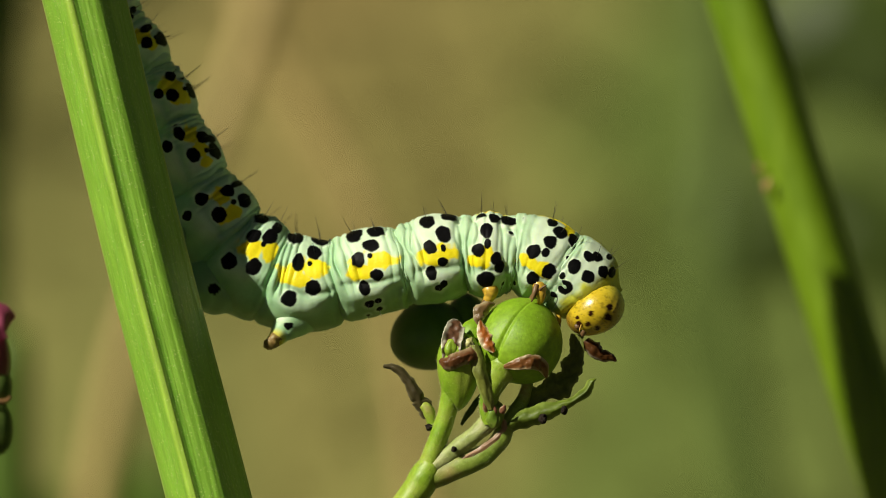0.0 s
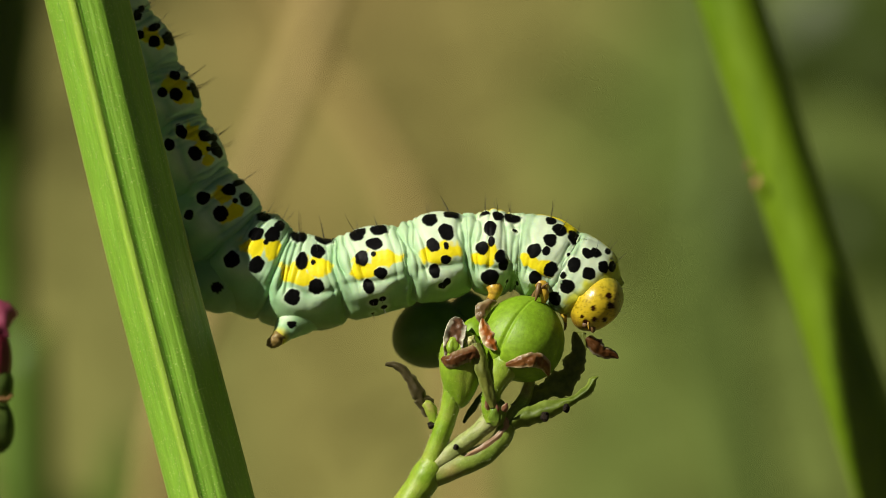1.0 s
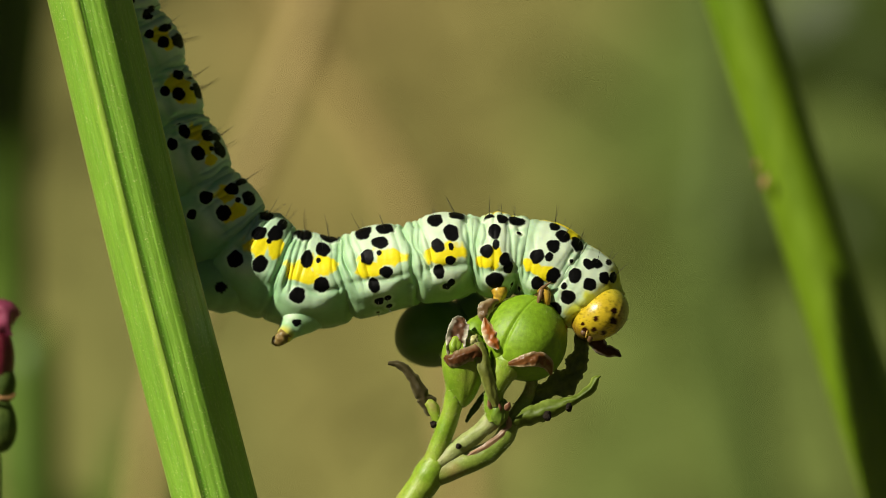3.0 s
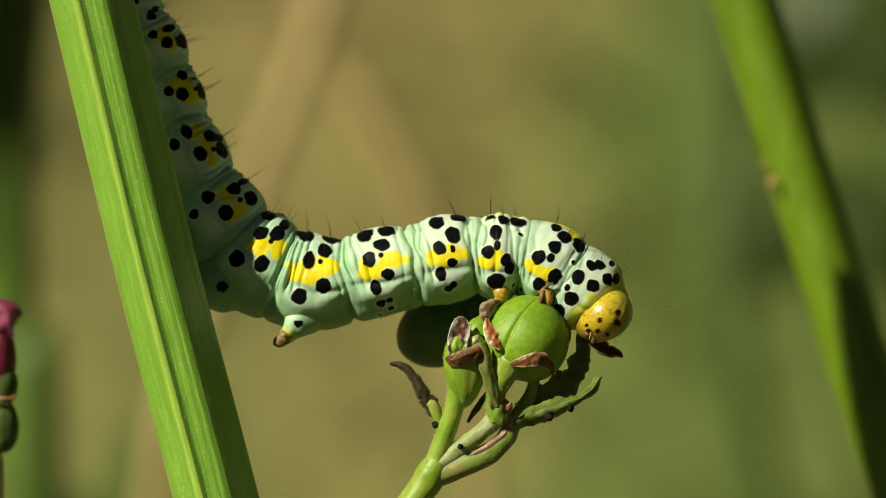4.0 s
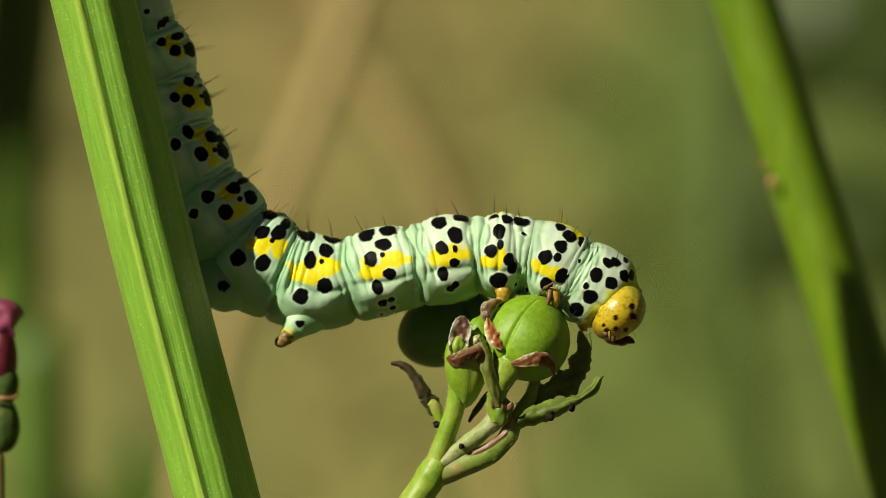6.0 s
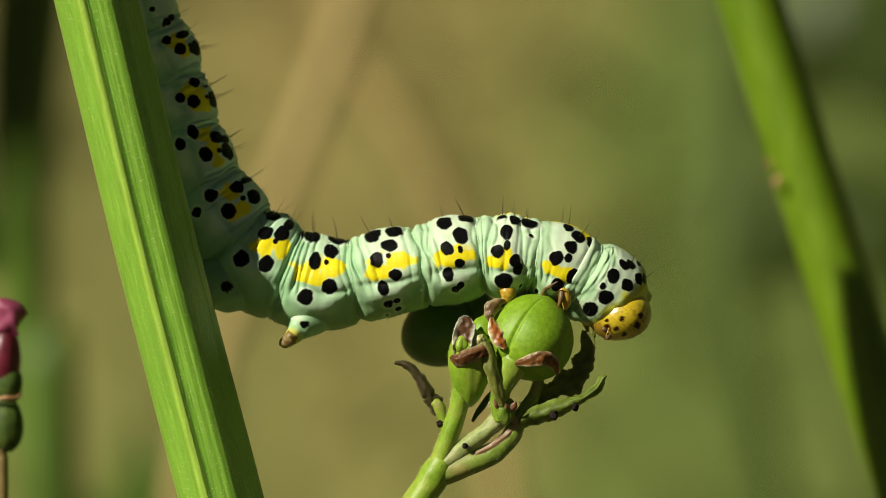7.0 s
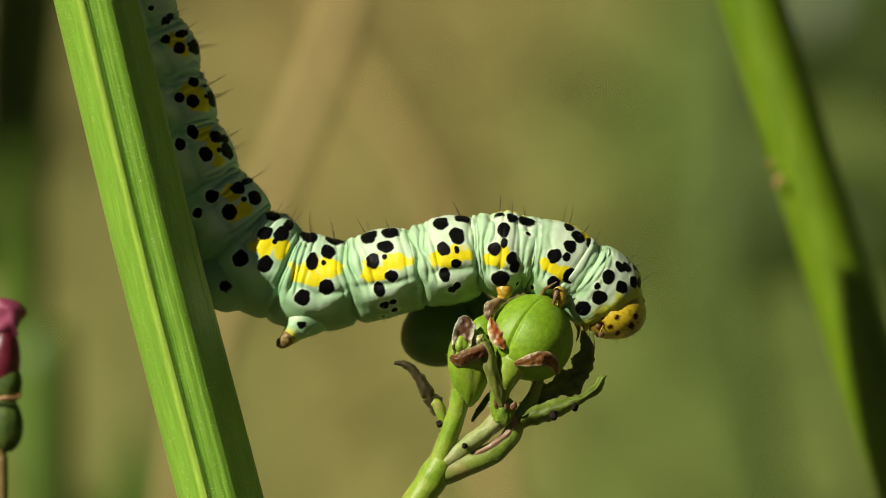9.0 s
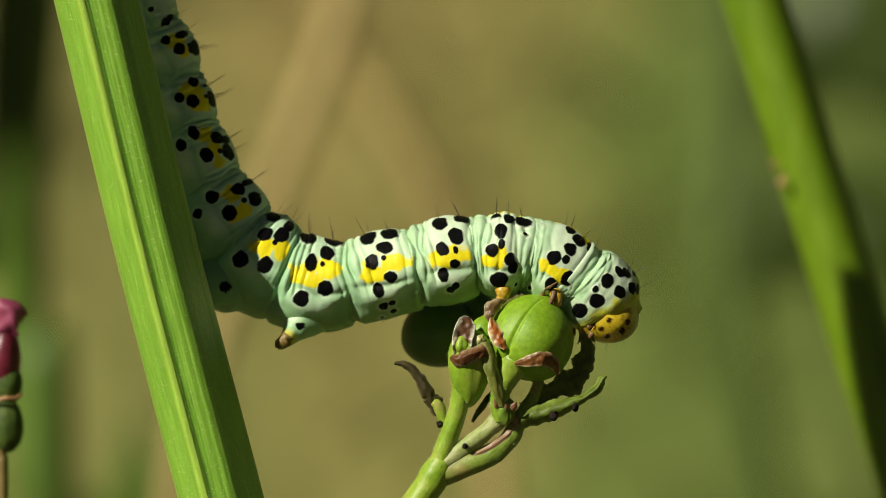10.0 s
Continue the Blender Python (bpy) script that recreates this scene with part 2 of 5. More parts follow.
def fuzz(source, count, parent, low=0.05, high=0.10, where=None, along=Vector((0, 0, 0))):
    """A joined coat of short glistening hairs, each with a bead at its tip, standing on a mesh in millimetres."""
    source.normal_update()
    spots = [(v.co.copy(), v.normal.copy()) for v in source.verts if where is None or where(v.co)]
    bm = bmesh.new()
    for _ in range(count):
        p, n = random.choice(spots)
        side = n.orthogonal().normalized()
        p = p + side * random.uniform(-0.1, 0.1) + n.cross(side) * random.uniform(-0.1, 0.1) + along * random.uniform(-0.34, 0.34)
        q = p + n * random.uniform(low, high) + side * random.uniform(-0.03, 0.03)
        p = p - n * 0.04
        base = [bm.verts.new(p + 0.009 * (math.cos(j * 2.1) * side + math.sin(j * 2.1) * n.cross(side))) for j in range(3)]
        top = bm.verts.new(q)
        for j in range(3):
            bm.faces.new((base[j], base[(j + 1) % 3], top))
        r = random.uniform(0.004, 0.011)
        ball = [bm.verts.new(q + Vector(v) * r) for v in ((1, 0, 0), (0, 1, 0), (-1, 0, 0), (0, -1, 0), (0, 0, 1), (0, 0, -1))]
        for j in range(4):
            bm.faces.new((ball[j], ball[(j + 1) % 4], ball[4]))
            bm.faces.new((ball[(j + 1) % 4], ball[j], ball[5]))
    ob = part("hairs", bm, HAIR, parent, "fine glistening hairs")
    ob["kind"] = "stuff"


# ---- ground and distance ----
def ground_height(x, y):
    """Height of the ground, in metres, at (x, y)."""
    z = 0.02 * noise.noise((x * 3, y * 3, 0)) + 0.25 * noise.noise((x * 0.1, y * 0.1, 2))
    return z * min(1.0, math.hypot(x, y) / 0.6)


def build_ground():
    bm = bmesh.new()
    n = 60
    grid = [[None] * (n + 1) for _ in range(n + 1)]
    for i in range(n + 1):
        for j in range(n + 1):
            u, v = 2 * i / n - 1, 2 * j / n - 1
            x, y = 400 * u ** 5 + 3 * u, 400 * v ** 5 + 3 * v
            grid[i][j] = bm.verts.new((x * 1000, y * 1000, (ground_height(x, y) - H) * 1000))
    for i in range(n):
        for j in range(n):
            bm.faces.new((grid[i][j], grid[i + 1][j], grid[i + 1][j + 1], grid[i][j + 1]))
    g = part("ground", bm, EARTH, None)
    tagged(g, "uneven dry brown meadow ground", "ground", kind="structure")


def meadow_material():
    """Distant meadow bank: dry tan grass giving way to green growth."""
    m = bpy.data.materials.new("distant_meadow")
    m.use_nodes = True
    nt = m.node_tree
    b = nt.nodes["Principled BSDF"]
    b.inputs["Roughness"].default_value = 0.9
    b.inputs["Specular IOR Level"].default_value = 0.1
    co = nt.nodes.new("ShaderNodeTexCoord").outputs["Object"]
    sep = nt.nodes.new("ShaderNodeSeparateXYZ")
    nt.links.new(co, sep.inputs[0])
    w = noise_tex(nt, co, 7, 3, 0.5)
    add = nt.nodes.new("ShaderNodeMath")
    add.operation = "MULTIPLY_ADD"
    nt.links.new(w, add.inputs[0])
    add.inputs[1].default_value = 0.14
    nt.links.new(sep.outputs["X"], add.inputs[2])
    span = nt.nodes.new("ShaderNodeMapRange")
    span.inputs["From Min"].default_value, span.inputs["From Max"].default_value = -0.13, 0.27
    nt.links.new(add.outputs[0], span.inputs["Value"])
    col = ramp(nt, span.outputs[0], [(0.0, (0.25, 0.226, 0.078)), (0.12, (0.222, 0.220, 0.073)), (0.22, (0.232, 0.222, 0.075)), (0.35, (0.295, 0.248, 0.087)), (0.55, (0.26, 0.24, 0.078)),
                                     (0.72, (0.138, 0.196, 0.045)), (1.0, (0.116, 0.160, 0.040))])
    patch = ramp(nt, noise_tex(nt, co, 16, 3, 0.6), [(0.3, (0.82, 0.84, 0.8)), (0.7, (1.14, 1.1, 1.08))])
    low = nt.nodes.new("ShaderNodeMapRange")
    low.inputs["From Min"].default_value, low.inputs["From Max"].default_value = 0.02, -0.14
    nt.links.new(sep.outputs["Z"], low.inputs["Value"])
    col = mixed(nt, 1.0, col, patch, "MULTIPLY")
    green = mixed(nt, low.outputs[0], col, mixed(nt, 0.5, col, (0.195, 0.225, 0.062)))
    high = nt.nodes.new("ShaderNodeMapRange")
    high.inputs["From Min"].default_value, high.inputs["From Max"].default_value = 0.02, 0.12
    nt.links.new(sep.outputs["Z"], high.inputs["Value"])
    dry = mixed(nt, high.outputs[0], green, mixed(nt, 1.0, green, (0.95, 0.89, 0.95), "MULTIPLY"))
    nt.links.new(dry, b.inputs["Base Color"])
    return m


def bank_y(x, z):
    """Distance back of the meadow bank's face, in millimetres."""
    return 1500 - 900 * (x / 3000) ** 2 + 60 * noise.noise((x * 0.004, z * 0.004, 1)) + 0.25 * z


def build_backdrop():
    bm = bmesh.new()
    rows = []
    xs = np.linspace(-3000, 3000, 41)
    for j in range(9):
        z = -830 + 2600 * j / 8
        rows.append([bm.verts.new((x, bank_y(x, z), z)) for x in xs])
    for back, z in ((500, 1900), (1500, 1500), (2600, 200), (3200, -1100)):
        rows.append([bm.verts.new((x * 0.96, bank_y(x, 1770) + back, z + 120 * noise.noise((x * 0.001, z, 4)))) for x in xs])
    for a, c in zip(rows, rows[1:]):
        for k in range(40):
            bm.faces.new((a[k], a[k + 1], c[k + 1], c[k]))
    for k in (0, 40):
        bm.faces.new([r[k] for r in rows])
    bmesh.ops.recalc_face_normals(bm, faces=bm.faces)
    g = part("backdrop", bm, MEADOW, None)
    tagged(g, "soft tan and green bank of distant meadow growth", "meadow", kind="structure")


def blades(name, roots, tips, widths, material, label, category):
    """Many grass blades as one mesh: each bends from its root to its tip."""
    verts, faces = [], []
    for k, (a, b, w) in enumerate(zip(roots, tips, widths)):
        d = np.cross(b - a, (0.3, 1.0, 0.1))
        d = d / (np.linalg.norm(d) + 1e-9) * w
        m = a + (b - a) * 0.55 + np.array((0, 0, 0.12)) * np.linalg.norm(b - a)
        verts += [a - d, a + d, m - d * 0.8, m + d * 0.8, b]
        o = 5 * k
        faces += [(o, o + 1, o + 3, o + 2), (o + 2, o + 3, o + 4)]
    me = bpy.data.meshes.new(name)
    me.from_pydata([tuple(v * MM) for v in verts], [], faces)
    me.materials.append(material)
    ob = new(name, me)
    ob.location = O
    tagged(ob, label, category, kind="stuff")


def build_grass():
    rng = np.random.default_rng(5)
    n = 9000
    x = np.clip(rng.normal(0, 800, n), -2900, 2900)
    z = rng.uniform(-780, 1700, n)
    roots = np.array([(a, bank_y(a, b) + 8, b) for a, b in zip(x, z)])
    tips = roots + np.c_[rng.normal(0, 35, n), rng.uniform(-60, -15, n), rng.uniform(25, 90, n)]
    blades("bank_grass", roots, tips, rng.uniform(1.5, 4.0, n), MEADOW, "tangle of dry and green grass on the bank", "grass")
    n = 14000
    a, r = rng.uniform(0, 2 * math.pi, n), 420 + 2400 * rng.random(n) ** 0.8
    x, y = r * np.cos(a), r * np.sin(a)
    keep = y < 1000
    x, y = x[keep], y[keep]
    roots = np.array([(p, q, (ground_height(p * MM, q * MM) - H) * 1000 - 5) for p, q in zip(x, y)])
    n = len(roots)
    tips = roots + np.c_[rng.normal(0, 70, n), rng.normal(0, 70, n), rng.uniform(110, 330, n)]
    blades("meadow_grass", roots, tips, rng.uniform(1.5, 3.5, n), TURF, "low green and straw-coloured meadow grass", "grass")


MEADOW = meadow_material()
build_ground()
build_backdrop()
build_grass()


# ---- the caterpillar ----
# Line of the body from tail to head: (x, y, z, radius); odd rows are the middles of segments.
BODY_LINE = [
    (-22.53, 4.40, 20.72, 1.97), (-21.50, 4.40, 18.53, 2.17), (-20.14, 4.40, 16.59, 2.24), (-19.40, 4.40, 14.69, 2.38),
    (-18.60, 4.40, 13.10, 2.38), (-17.98, 4.40, 11.84, 2.56), (-17.37, 4.40, 10.21, 2.45), (-16.90, 4.40, 8.92, 2.59),
    (-16.27, 4.25, 7.08, 2.56), (-15.53, 4.20, 5.29, 2.71), (-14.71, 4.10, 3.59, 2.71), (-13.55, 4.05, 1.80, 2.94),
    (-12.60, 4.00, 0.54, 2.91), (-11.38, 3.85, -0.58, 3.11), (-9.60, 3.65, -1.53, 2.99), (-7.71, 3.40, -2.00, 2.78),
    (-5.81, 3.05, -1.89, 2.57), (-3.84, 2.75, -1.42, 2.59), (-1.88, 2.30, -1.04, 2.52), (0.20, 2.00, -0.64, 2.55),
    (1.81, 1.80, -0.37, 2.38), (3.29, 1.60, -0.40, 2.52), (4.76, 1.50, -0.40, 2.31), (6.10, 1.50, -0.84, 2.48),
    (7.38, 1.50, -1.68, 2.48), (8.61, 1.40, -2.38, 2.41), (9.72, 1.30, -3.25, 2.28)]
SPOTS = {
    1: [(0.6, 24, 0.18, 0.18), (1.69, 38, 0.3, 0.41), (1.47, 53, 0.19, 0.41)],
    2: [(-0.45, 23, 0.28, 0.33), (0.24, 37, 0.36, 0.5), (-0.44, 54, 0.24, 0.73), (0.19, 59, 0.15, 0.32), (0.4, 71, 0.42, 0.83)],
    3: [(-0.12, 16, 0.33, 0.35), (0.28, 33, 0.45, 0.49), (-0.79, 46, 0.35, 0.44), (0.18, 57, 0.13, 0.24), (-0.43, 69, 0.09, 0.27), (0.4, 74, 0.55, 0.78)],
    4: [(-1.45, 21, 0.47, 0.38), (-1.01, 0, 0.42, 0.32), (0.1, 25, 0.52, 0.44), (-0.68, 53, 0.48, 0.64), (0.16, 46, 0.17, 0.24), (0.41, 63, 0.6, 0.77), (-0.38, 71, 0.3, 0.65)],
    5: [(-1.28, 8, 0.43, 0.45), (-0.89, -17, 0.32, 0.35), (0.09, 15, 0.51, 0.46), (-0.84, 43, 0.43, 0.55), (-0.07, 39, 0.18, 0.22), (0.17, 56, 0.5, 0.67), (-0.96, 70, 0.27, 0.87)],
    6: [(-0.64, -9, 0.47, 0.51), (0.72, 2, 0.49, 0.52), (-0.47, 32, 0.58, 0.56), (0.56, 43, 0.58, 0.71), (0.48, 29, 0.21, 0.19), (-1.06, 63, 0.57, 0.8), (0.68, 63, 0.49, 0.83), (-0.34, -50, 0.27, 0.57)],
    7: [(-0.7, -18, 0.44, 0.52), (0.56, -4, 0.49, 0.47), (-0.52, 27, 0.47, 0.63), (0.72, 46, 0.64, 0.67), (0.35, 27, 0.21, 0.19), (-1.25, 70, 0.87, 0.95), (1.25, 80, 0.92, 0.9), (-0.57, -67, 0.21, 0.6)],
    8: [(-0.39, -18, 0.38, 0.48), (0.54, -5, 0.43, 0.37), (-0.37, 19, 0.4, 0.52), (0.51, 36, 0.5, 0.5), (0.32, 21, 0.16, 0.18), (-0.32, 63, 0.48, 0.82), (0.93, 63, 0.57, 0.62), (-0.32, -43, 0.35, 0.33), (0.3, -41, 0.25, 0.22), (0.27, -57, 0.22, 0.25), (-0.61, -69, 0.14, 0.2)],
    9: [(-0.52, -17, 0.34, 0.45), (0.25, -6, 0.33, 0.3), (-0.34, 16, 0.37, 0.48), (0.59, 32, 0.47, 0.63), (0.44, 12, 0.17, 0.24), (-0.2, 60, 0.49, 0.81), (1.02, 72, 0.43, 0.73), (-0.25, -40, 0.27, 0.31), (0.09, -35, 0.24, 0.29)],
    10: [(-0.17, -35, 0.48, 0.57), (0.37, -6, 0.33, 0.4), (0.55, -18, 0.31, 0.42), (-0.7, 5, 0.4, 0.43), (-0.28, 33, 0.45, 0.56), (-0.17, 14, 0.24, 0.31), (0.29, 57, 0.47, 0.5), (1.04, 60, 0.38, 0.6), (-0.62, 64, 0.31, 0.31), (1.17, 33, 0.11, 0.12), (0.75, -49, 0.12, 0.15), (1.75, -59, 0.2, 0.19)],
    11: [(0.15, -28, 0.52, 0.43), (0.76, -8, 0.44, 0.49), (-0.61, 4, 0.42, 0.46), (0.01, 10, 0.23, 0.29), (-0.06, 27, 0.33, 0.48), (0.14, 50, 0.31, 0.56), (-0.34, 64, 0.23, 0.53), (0.92, 55, 0.47, 0.72), (1.16, 23, 0.15, 0.14)],
    12: [(-0.57, -20, 0.49, 0.5), (-0.88, 11, 0.44, 0.47), (-1.12, -9, 0.18, 0.22), (0.1, 11, 0.4, 0.42), (-0.5, 36, 0.34, 0.37), (-0.16, 46, 0.28, 0.4), (0.26, 67, 0.16, 0.45), (0.53, 34, 0.33, 0.44), (0.91, 50, 0.27, 0.52), (-0.85, -48, 0.41, 0.63)],
}
GOLD = {
    2: [(-0.18, 39, 0.43, 0.81), (0.38, 49, 0.31, 0.59)],
    3: [(-0.36, 39, 0.52, 0.77), (0.57, 45, 0.52, 0.71)],
    4: [(-1.01, 38, 0.67, 0.57), (-0.05, 38, 0.53, 0.54), (0.82, 38, 0.42, 0.44)],
    5: [(-0.81, 28, 0.59, 0.58), (0.36, 28, 0.59, 0.69)],
    6: [(0.03, 17, 0.82, 0.72), (1.04, 25, 0.63, 0.59)],
    7: [(-0.79, 10, 0.86, 0.68), (0.53, 23, 1.03, 0.58), (-0.18, 3, 0.61, 0.4)],
    8: [(-0.55, 4, 0.80, 0.62), (0.82, 14, 0.88, 0.58)],
    9: [(-0.5, 4, 0.68, 0.50), (0.37, 5, 0.74, 0.54)],
    10: [(-0.67, -11, 0.74, 0.38), (-0.22, -2, 0.53, 0.53)],
    11: [(-0.64, -11, 0.65, 0.38), (0.37, -12, 0.58, 0.44), (0.45, 80, 0.4, 0.95)],
    12: [(0.44, -32, 0.6, 0.65), (0.83, -3, 0.61, 0.57), (1.21, 28, 0.51, 0.58), (1.1, 58, 0.46, 0.95)],
}
# Rows of BODY_LINE spaced evenly in arc; ARC runs along the body in millimetres.
S = spline(BODY_LINE, 24)
ARC = np.r_[0, np.cumsum(np.linalg.norm(np.diff(S[:, :3], axis=0), axis=1))]
SEGMENTS = (len(BODY_LINE) - 1) // 2
MINT, PALE, YELLOW, BLACK = (np.array(c) for c in ((0.375, 0.60, 0.325), (0.78, 0.875, 0.66), (0.92, 0.77, 0.012), (0.004, 0.004, 0.004)))
COLLAR = np.array((0.60, 0.60, 0.03))
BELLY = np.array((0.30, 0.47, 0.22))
MIDS = np.array([ARC[48 * i + 24] for i in range(SEGMENTS)])
ENDS = np.array([ARC[48 * i] for i in range(SEGMENTS + 1)])
# latitude, in degrees, of the fold along the flank under the yellow patches, tail to head
FLANK = np.array((20, 20, 18, 18, 14, 8, 4, -10, -11, -12, -21, -22, -24.0))


def body_at(a):
    """The body's line at arc length a: centre, tangent, dorsal direction, radius."""
    row = np.array([np.interp(a, ARC, S[:, k]) for k in range(4)])
    lo, hi = (np.array([np.interp(a + d, ARC, S[:, k]) for k in range(3)]) for d in (-0.25, 0.25))
    if a - 0.25 < 0:
        lo = S[0, :3]
    if a + 0.25 > ARC[-1]:
        hi = S[-1, :3]
    t = (hi - lo) / np.linalg.norm(hi - lo)
    up = np.array((-t[2], 0.0, t[0]))
    up /= np.linalg.norm(up)
    return row[:3], t, up, row[3]


def smooth(e0, e1, x):
    f = np.clip((x - e0) / (e1 - e0), 0, 1)
    return f * f * (3 - 2 * f)


LATTICE = np.random.default_rng(11).permutation(256)
LATTICE = np.r_[LATTICE, LATTICE, LATTICE]
SLOPES = np.random.default_rng(12).normal(size=(256, 3))
SLOPES /= np.linalg.norm(SLOPES, axis=1)[:, None]


def rough_field(x, y, z):
    """Gradient noise over whole arrays, about -1 to 1."""
    x, y, z = np.broadcast_arrays(np.asarray(x, float), y, z)
    fl = [np.floor(v) for v in (x, y, z)]
    f = [v - g for v, g in zip((x, y, z), fl)]
    i = [g.astype(int) & 255 for g in fl]
    w = [q * q * q * (q * (q * 6 - 15) + 10) for q in f]
    total = 0.0
    for dx in (0, 1):
        for dy in (0, 1):
            for dz in (0, 1):
                g = SLOPES[LATTICE[LATTICE[LATTICE[i[0] + dx] + i[1] + dy] + i[2] + dz]]
                dot = g[..., 0] * (f[0] - dx) + g[..., 1] * (f[1] - dy) + g[..., 2] * (f[2] - dz)
                total = total + dot * (w[0] if dx else 1 - w[0]) * (w[1] if dy else 1 - w[1]) * (w[2] if dz else 1 - w[2])
    return 1.6 * total


def body_skin(a, w, deg, far, own):
    """Relief and pigment of the whole skin at arc a and latitude w: soft rolls between the segments, a fold along each flank, spots, yellow patches."""
    j = np.clip(np.searchsorted(ENDS, a, side="right") - 1, 0, SEGMENTS - 1)
    half = (ENDS[j + 1] - ENDS[j]) / 2
    s = np.clip((a - MIDS[j]) / half, -1.3, 1.3)
    r = np.interp(a, ARC, S[:, 3])
    back = np.where(far, 7.0, 0.0)
    wob = rough_field(a * 0.45, w * 1.2 + back, 3.7)
    fine = rough_field(a * 1.1, w * 3.0 + back, 9.1)
    lat = np.interp(a, MIDS, FLANK)
    upper = smooth(-14, 6, deg - lat)
    # spots and patches
    black, halo, gold = np.zeros_like(a), np.zeros_like(a), np.zeros_like(a)
    for i in range(SEGMENTS):
        near = np.abs(a - MIDS[i]) < 4.2
        if not near.any():
            continue
        an_, wn_, rn = a[near], w[near], r[near]
        for sa, sth, la, lw in SPOTS.get(i, []):
            da, dw = an_ - MIDS[i] - sa, (wn_ - math.radians(sth)) * rn
            ang = np.arctan2(dw / lw, da / la)
            q = np.hypot(da / la, dw / lw) * (1 + 0.17 * rough_field(np.cos(ang) * 1.3 + sa * 7, np.sin(ang) * 1.3 + sth, i + 0.5)
                                             + 0.05 * rough_field(np.cos(ang) * 3.6 + sa * 7, np.sin(ang) * 3.6 + sth, i + 8.5))
            black[near] = np.maximum(black[near], 1 - smooth(0.88, 1.02, q))
            if sth > -70:
                halo[near] = np.maximum(halo[near], (0.8 if sth > -25 else 0.55) * (1 - smooth(1.0, 1.0 + 0.30 / min(la, lw), q)))
        for sa, sth, la, lw in GOLD.get(i, []):
            da, dw = an_ - MIDS[i] - sa, (wn_ - math.radians(sth)) * rn
            q = np.hypot(da / la, dw / lw) * 0.90 + 0.50 * rough_field(an_ * 1.5, wn_ * 3.6, i + 30.0) + 0.14 * rough_field(an_ * 4, wn_ * 9, i + 3.0)
            gold[near] = np.maximum(gold[near], 1 - smooth(0.80, 1.10, q) if i < 12 else 1 - smooth(0.5, 1.4, q))
    patch = rough_field(a * 0.8, w * 1.5 + back, 50.0)
    black, halo, gold = black * own, halo * own, gold * own
    # rolls: creases at each segment's border and beside it
    relief = 0.02 * r * (1 - np.minimum(s * s, 1.0))
    crease_all = np.zeros_like(a)
    for b in range(1, SEGMENTS):
        span = 0.5 * (ENDS[b + 1] - ENDS[b - 1]) / 3.6
        for k, (off, deep, wide) in enumerate(((-0.42, 0.12, 0.13), (0.44, 0.26, 0.14), (0.0, 0.30, 0.16), (0.86, 0.22, 0.14), (1.26, 0.12, 0.13))):
            c = ENDS[b] + span * (off - (0.7 if b > 10 else 0.0) + 0.10 * math.sin(b * 2.1 + k)) + 0.30 * rough_field(w * 1.3 + back, b * 3.3 + 0.4, k * 1.9 + 0.3) - 0.10 * np.sin(w * 1.4)
            e = np.abs(a - c)
            hit = e < 1.0
            if not hit.any():
                continue
            there = 0.55 + 0.6 * smooth(-0.35, 0.4, rough_field(w * 1.7 + back, b * 5.1, k * 2.7 + 0.6))
            if k == 2:
                there = np.maximum(there, 0.8)
            thin = 1.0 if k == 2 else smooth(-22, -2, deg - lat)
            cut = np.exp(-(e / wide) ** 1.5) * there * thin
            relief = relief - (deep * (0.3 if b == 12 else 0.55 if b == 11 else 1.0)) * cut * (1 - 0.7 * black)
            crease_all = np.maximum(crease_all, cut * deep / 0.26)
    swell = smooth(0.45, 0.85, np.abs(s))
    relief = relief - 0.05 * swell * smooth(20, 60, deg)
    relief = relief + 0.04 * rough_field(a * 3.0 + 0.6 * wob, w * 1.1 + back, 33.0) * (0.35 + 0.65 * swell) * (1 - black)
    # the flank: an overhanging ridge, a crease under it, lobes below
    edge = deg - lat + 5 * wob - 3 * np.abs(s)
    middle = 1 - smooth(0.75, 1.25, np.abs(s))
    relief = relief + 0.06 * np.exp(-((edge - 8) / 9) ** 2) * middle
    under = (1 - smooth(0.45, 0.95, np.abs(s - 0.1 + 0.3 * patch))) * (0.7 + 0.4 * smooth(-0.4, 0.4, fine))
    relief = relief - 0.10 * np.exp(-((edge + 3) / 4.5) ** 2) * under
    relief = relief + 0.17 * np.exp(-((edge + 19) / 12) ** 2) * np.exp(-((s + 0.15) / 0.6) ** 2)
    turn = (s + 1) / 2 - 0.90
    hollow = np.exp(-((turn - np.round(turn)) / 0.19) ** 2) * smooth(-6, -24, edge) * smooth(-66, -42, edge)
    relief = relief - 0.26 * hollow
    relief = relief + 0.07 * np.exp(-((edge + 46) / 12) ** 2) * middle
    relief = relief + 0.08 * rough_field(a * 0.7, w * 1.6 + back, 21.0) * (1 - upper)
    relief = relief + 0.07 * wob * upper + 0.06 * rough_field(a * 0.9, w * 2.2 + back, 4.4) + 0.022 * fine * (1 - black) + 0.006 * rough_field(a * 5, w * 12 + back, 1.5) + 0.014 * black
    # pigment: mint in the folds; crease, hollow and flank-fold shade deepened by colour
    # shade's bluish fill put into hind segments' colour; segments 6 to 8 dimmed
    light_tint = np.stack([np.interp(a, (ENDS[5], MIDS[6], ENDS[8], ENDS[9]), v) for v in ((1.0, 0.78, 0.88, 1.0), (1.05, 0.91, 0.95, 1.0), (1.2, 0.84, 0.9, 1.0))], axis=-1)
    mint = MINT * light_tint
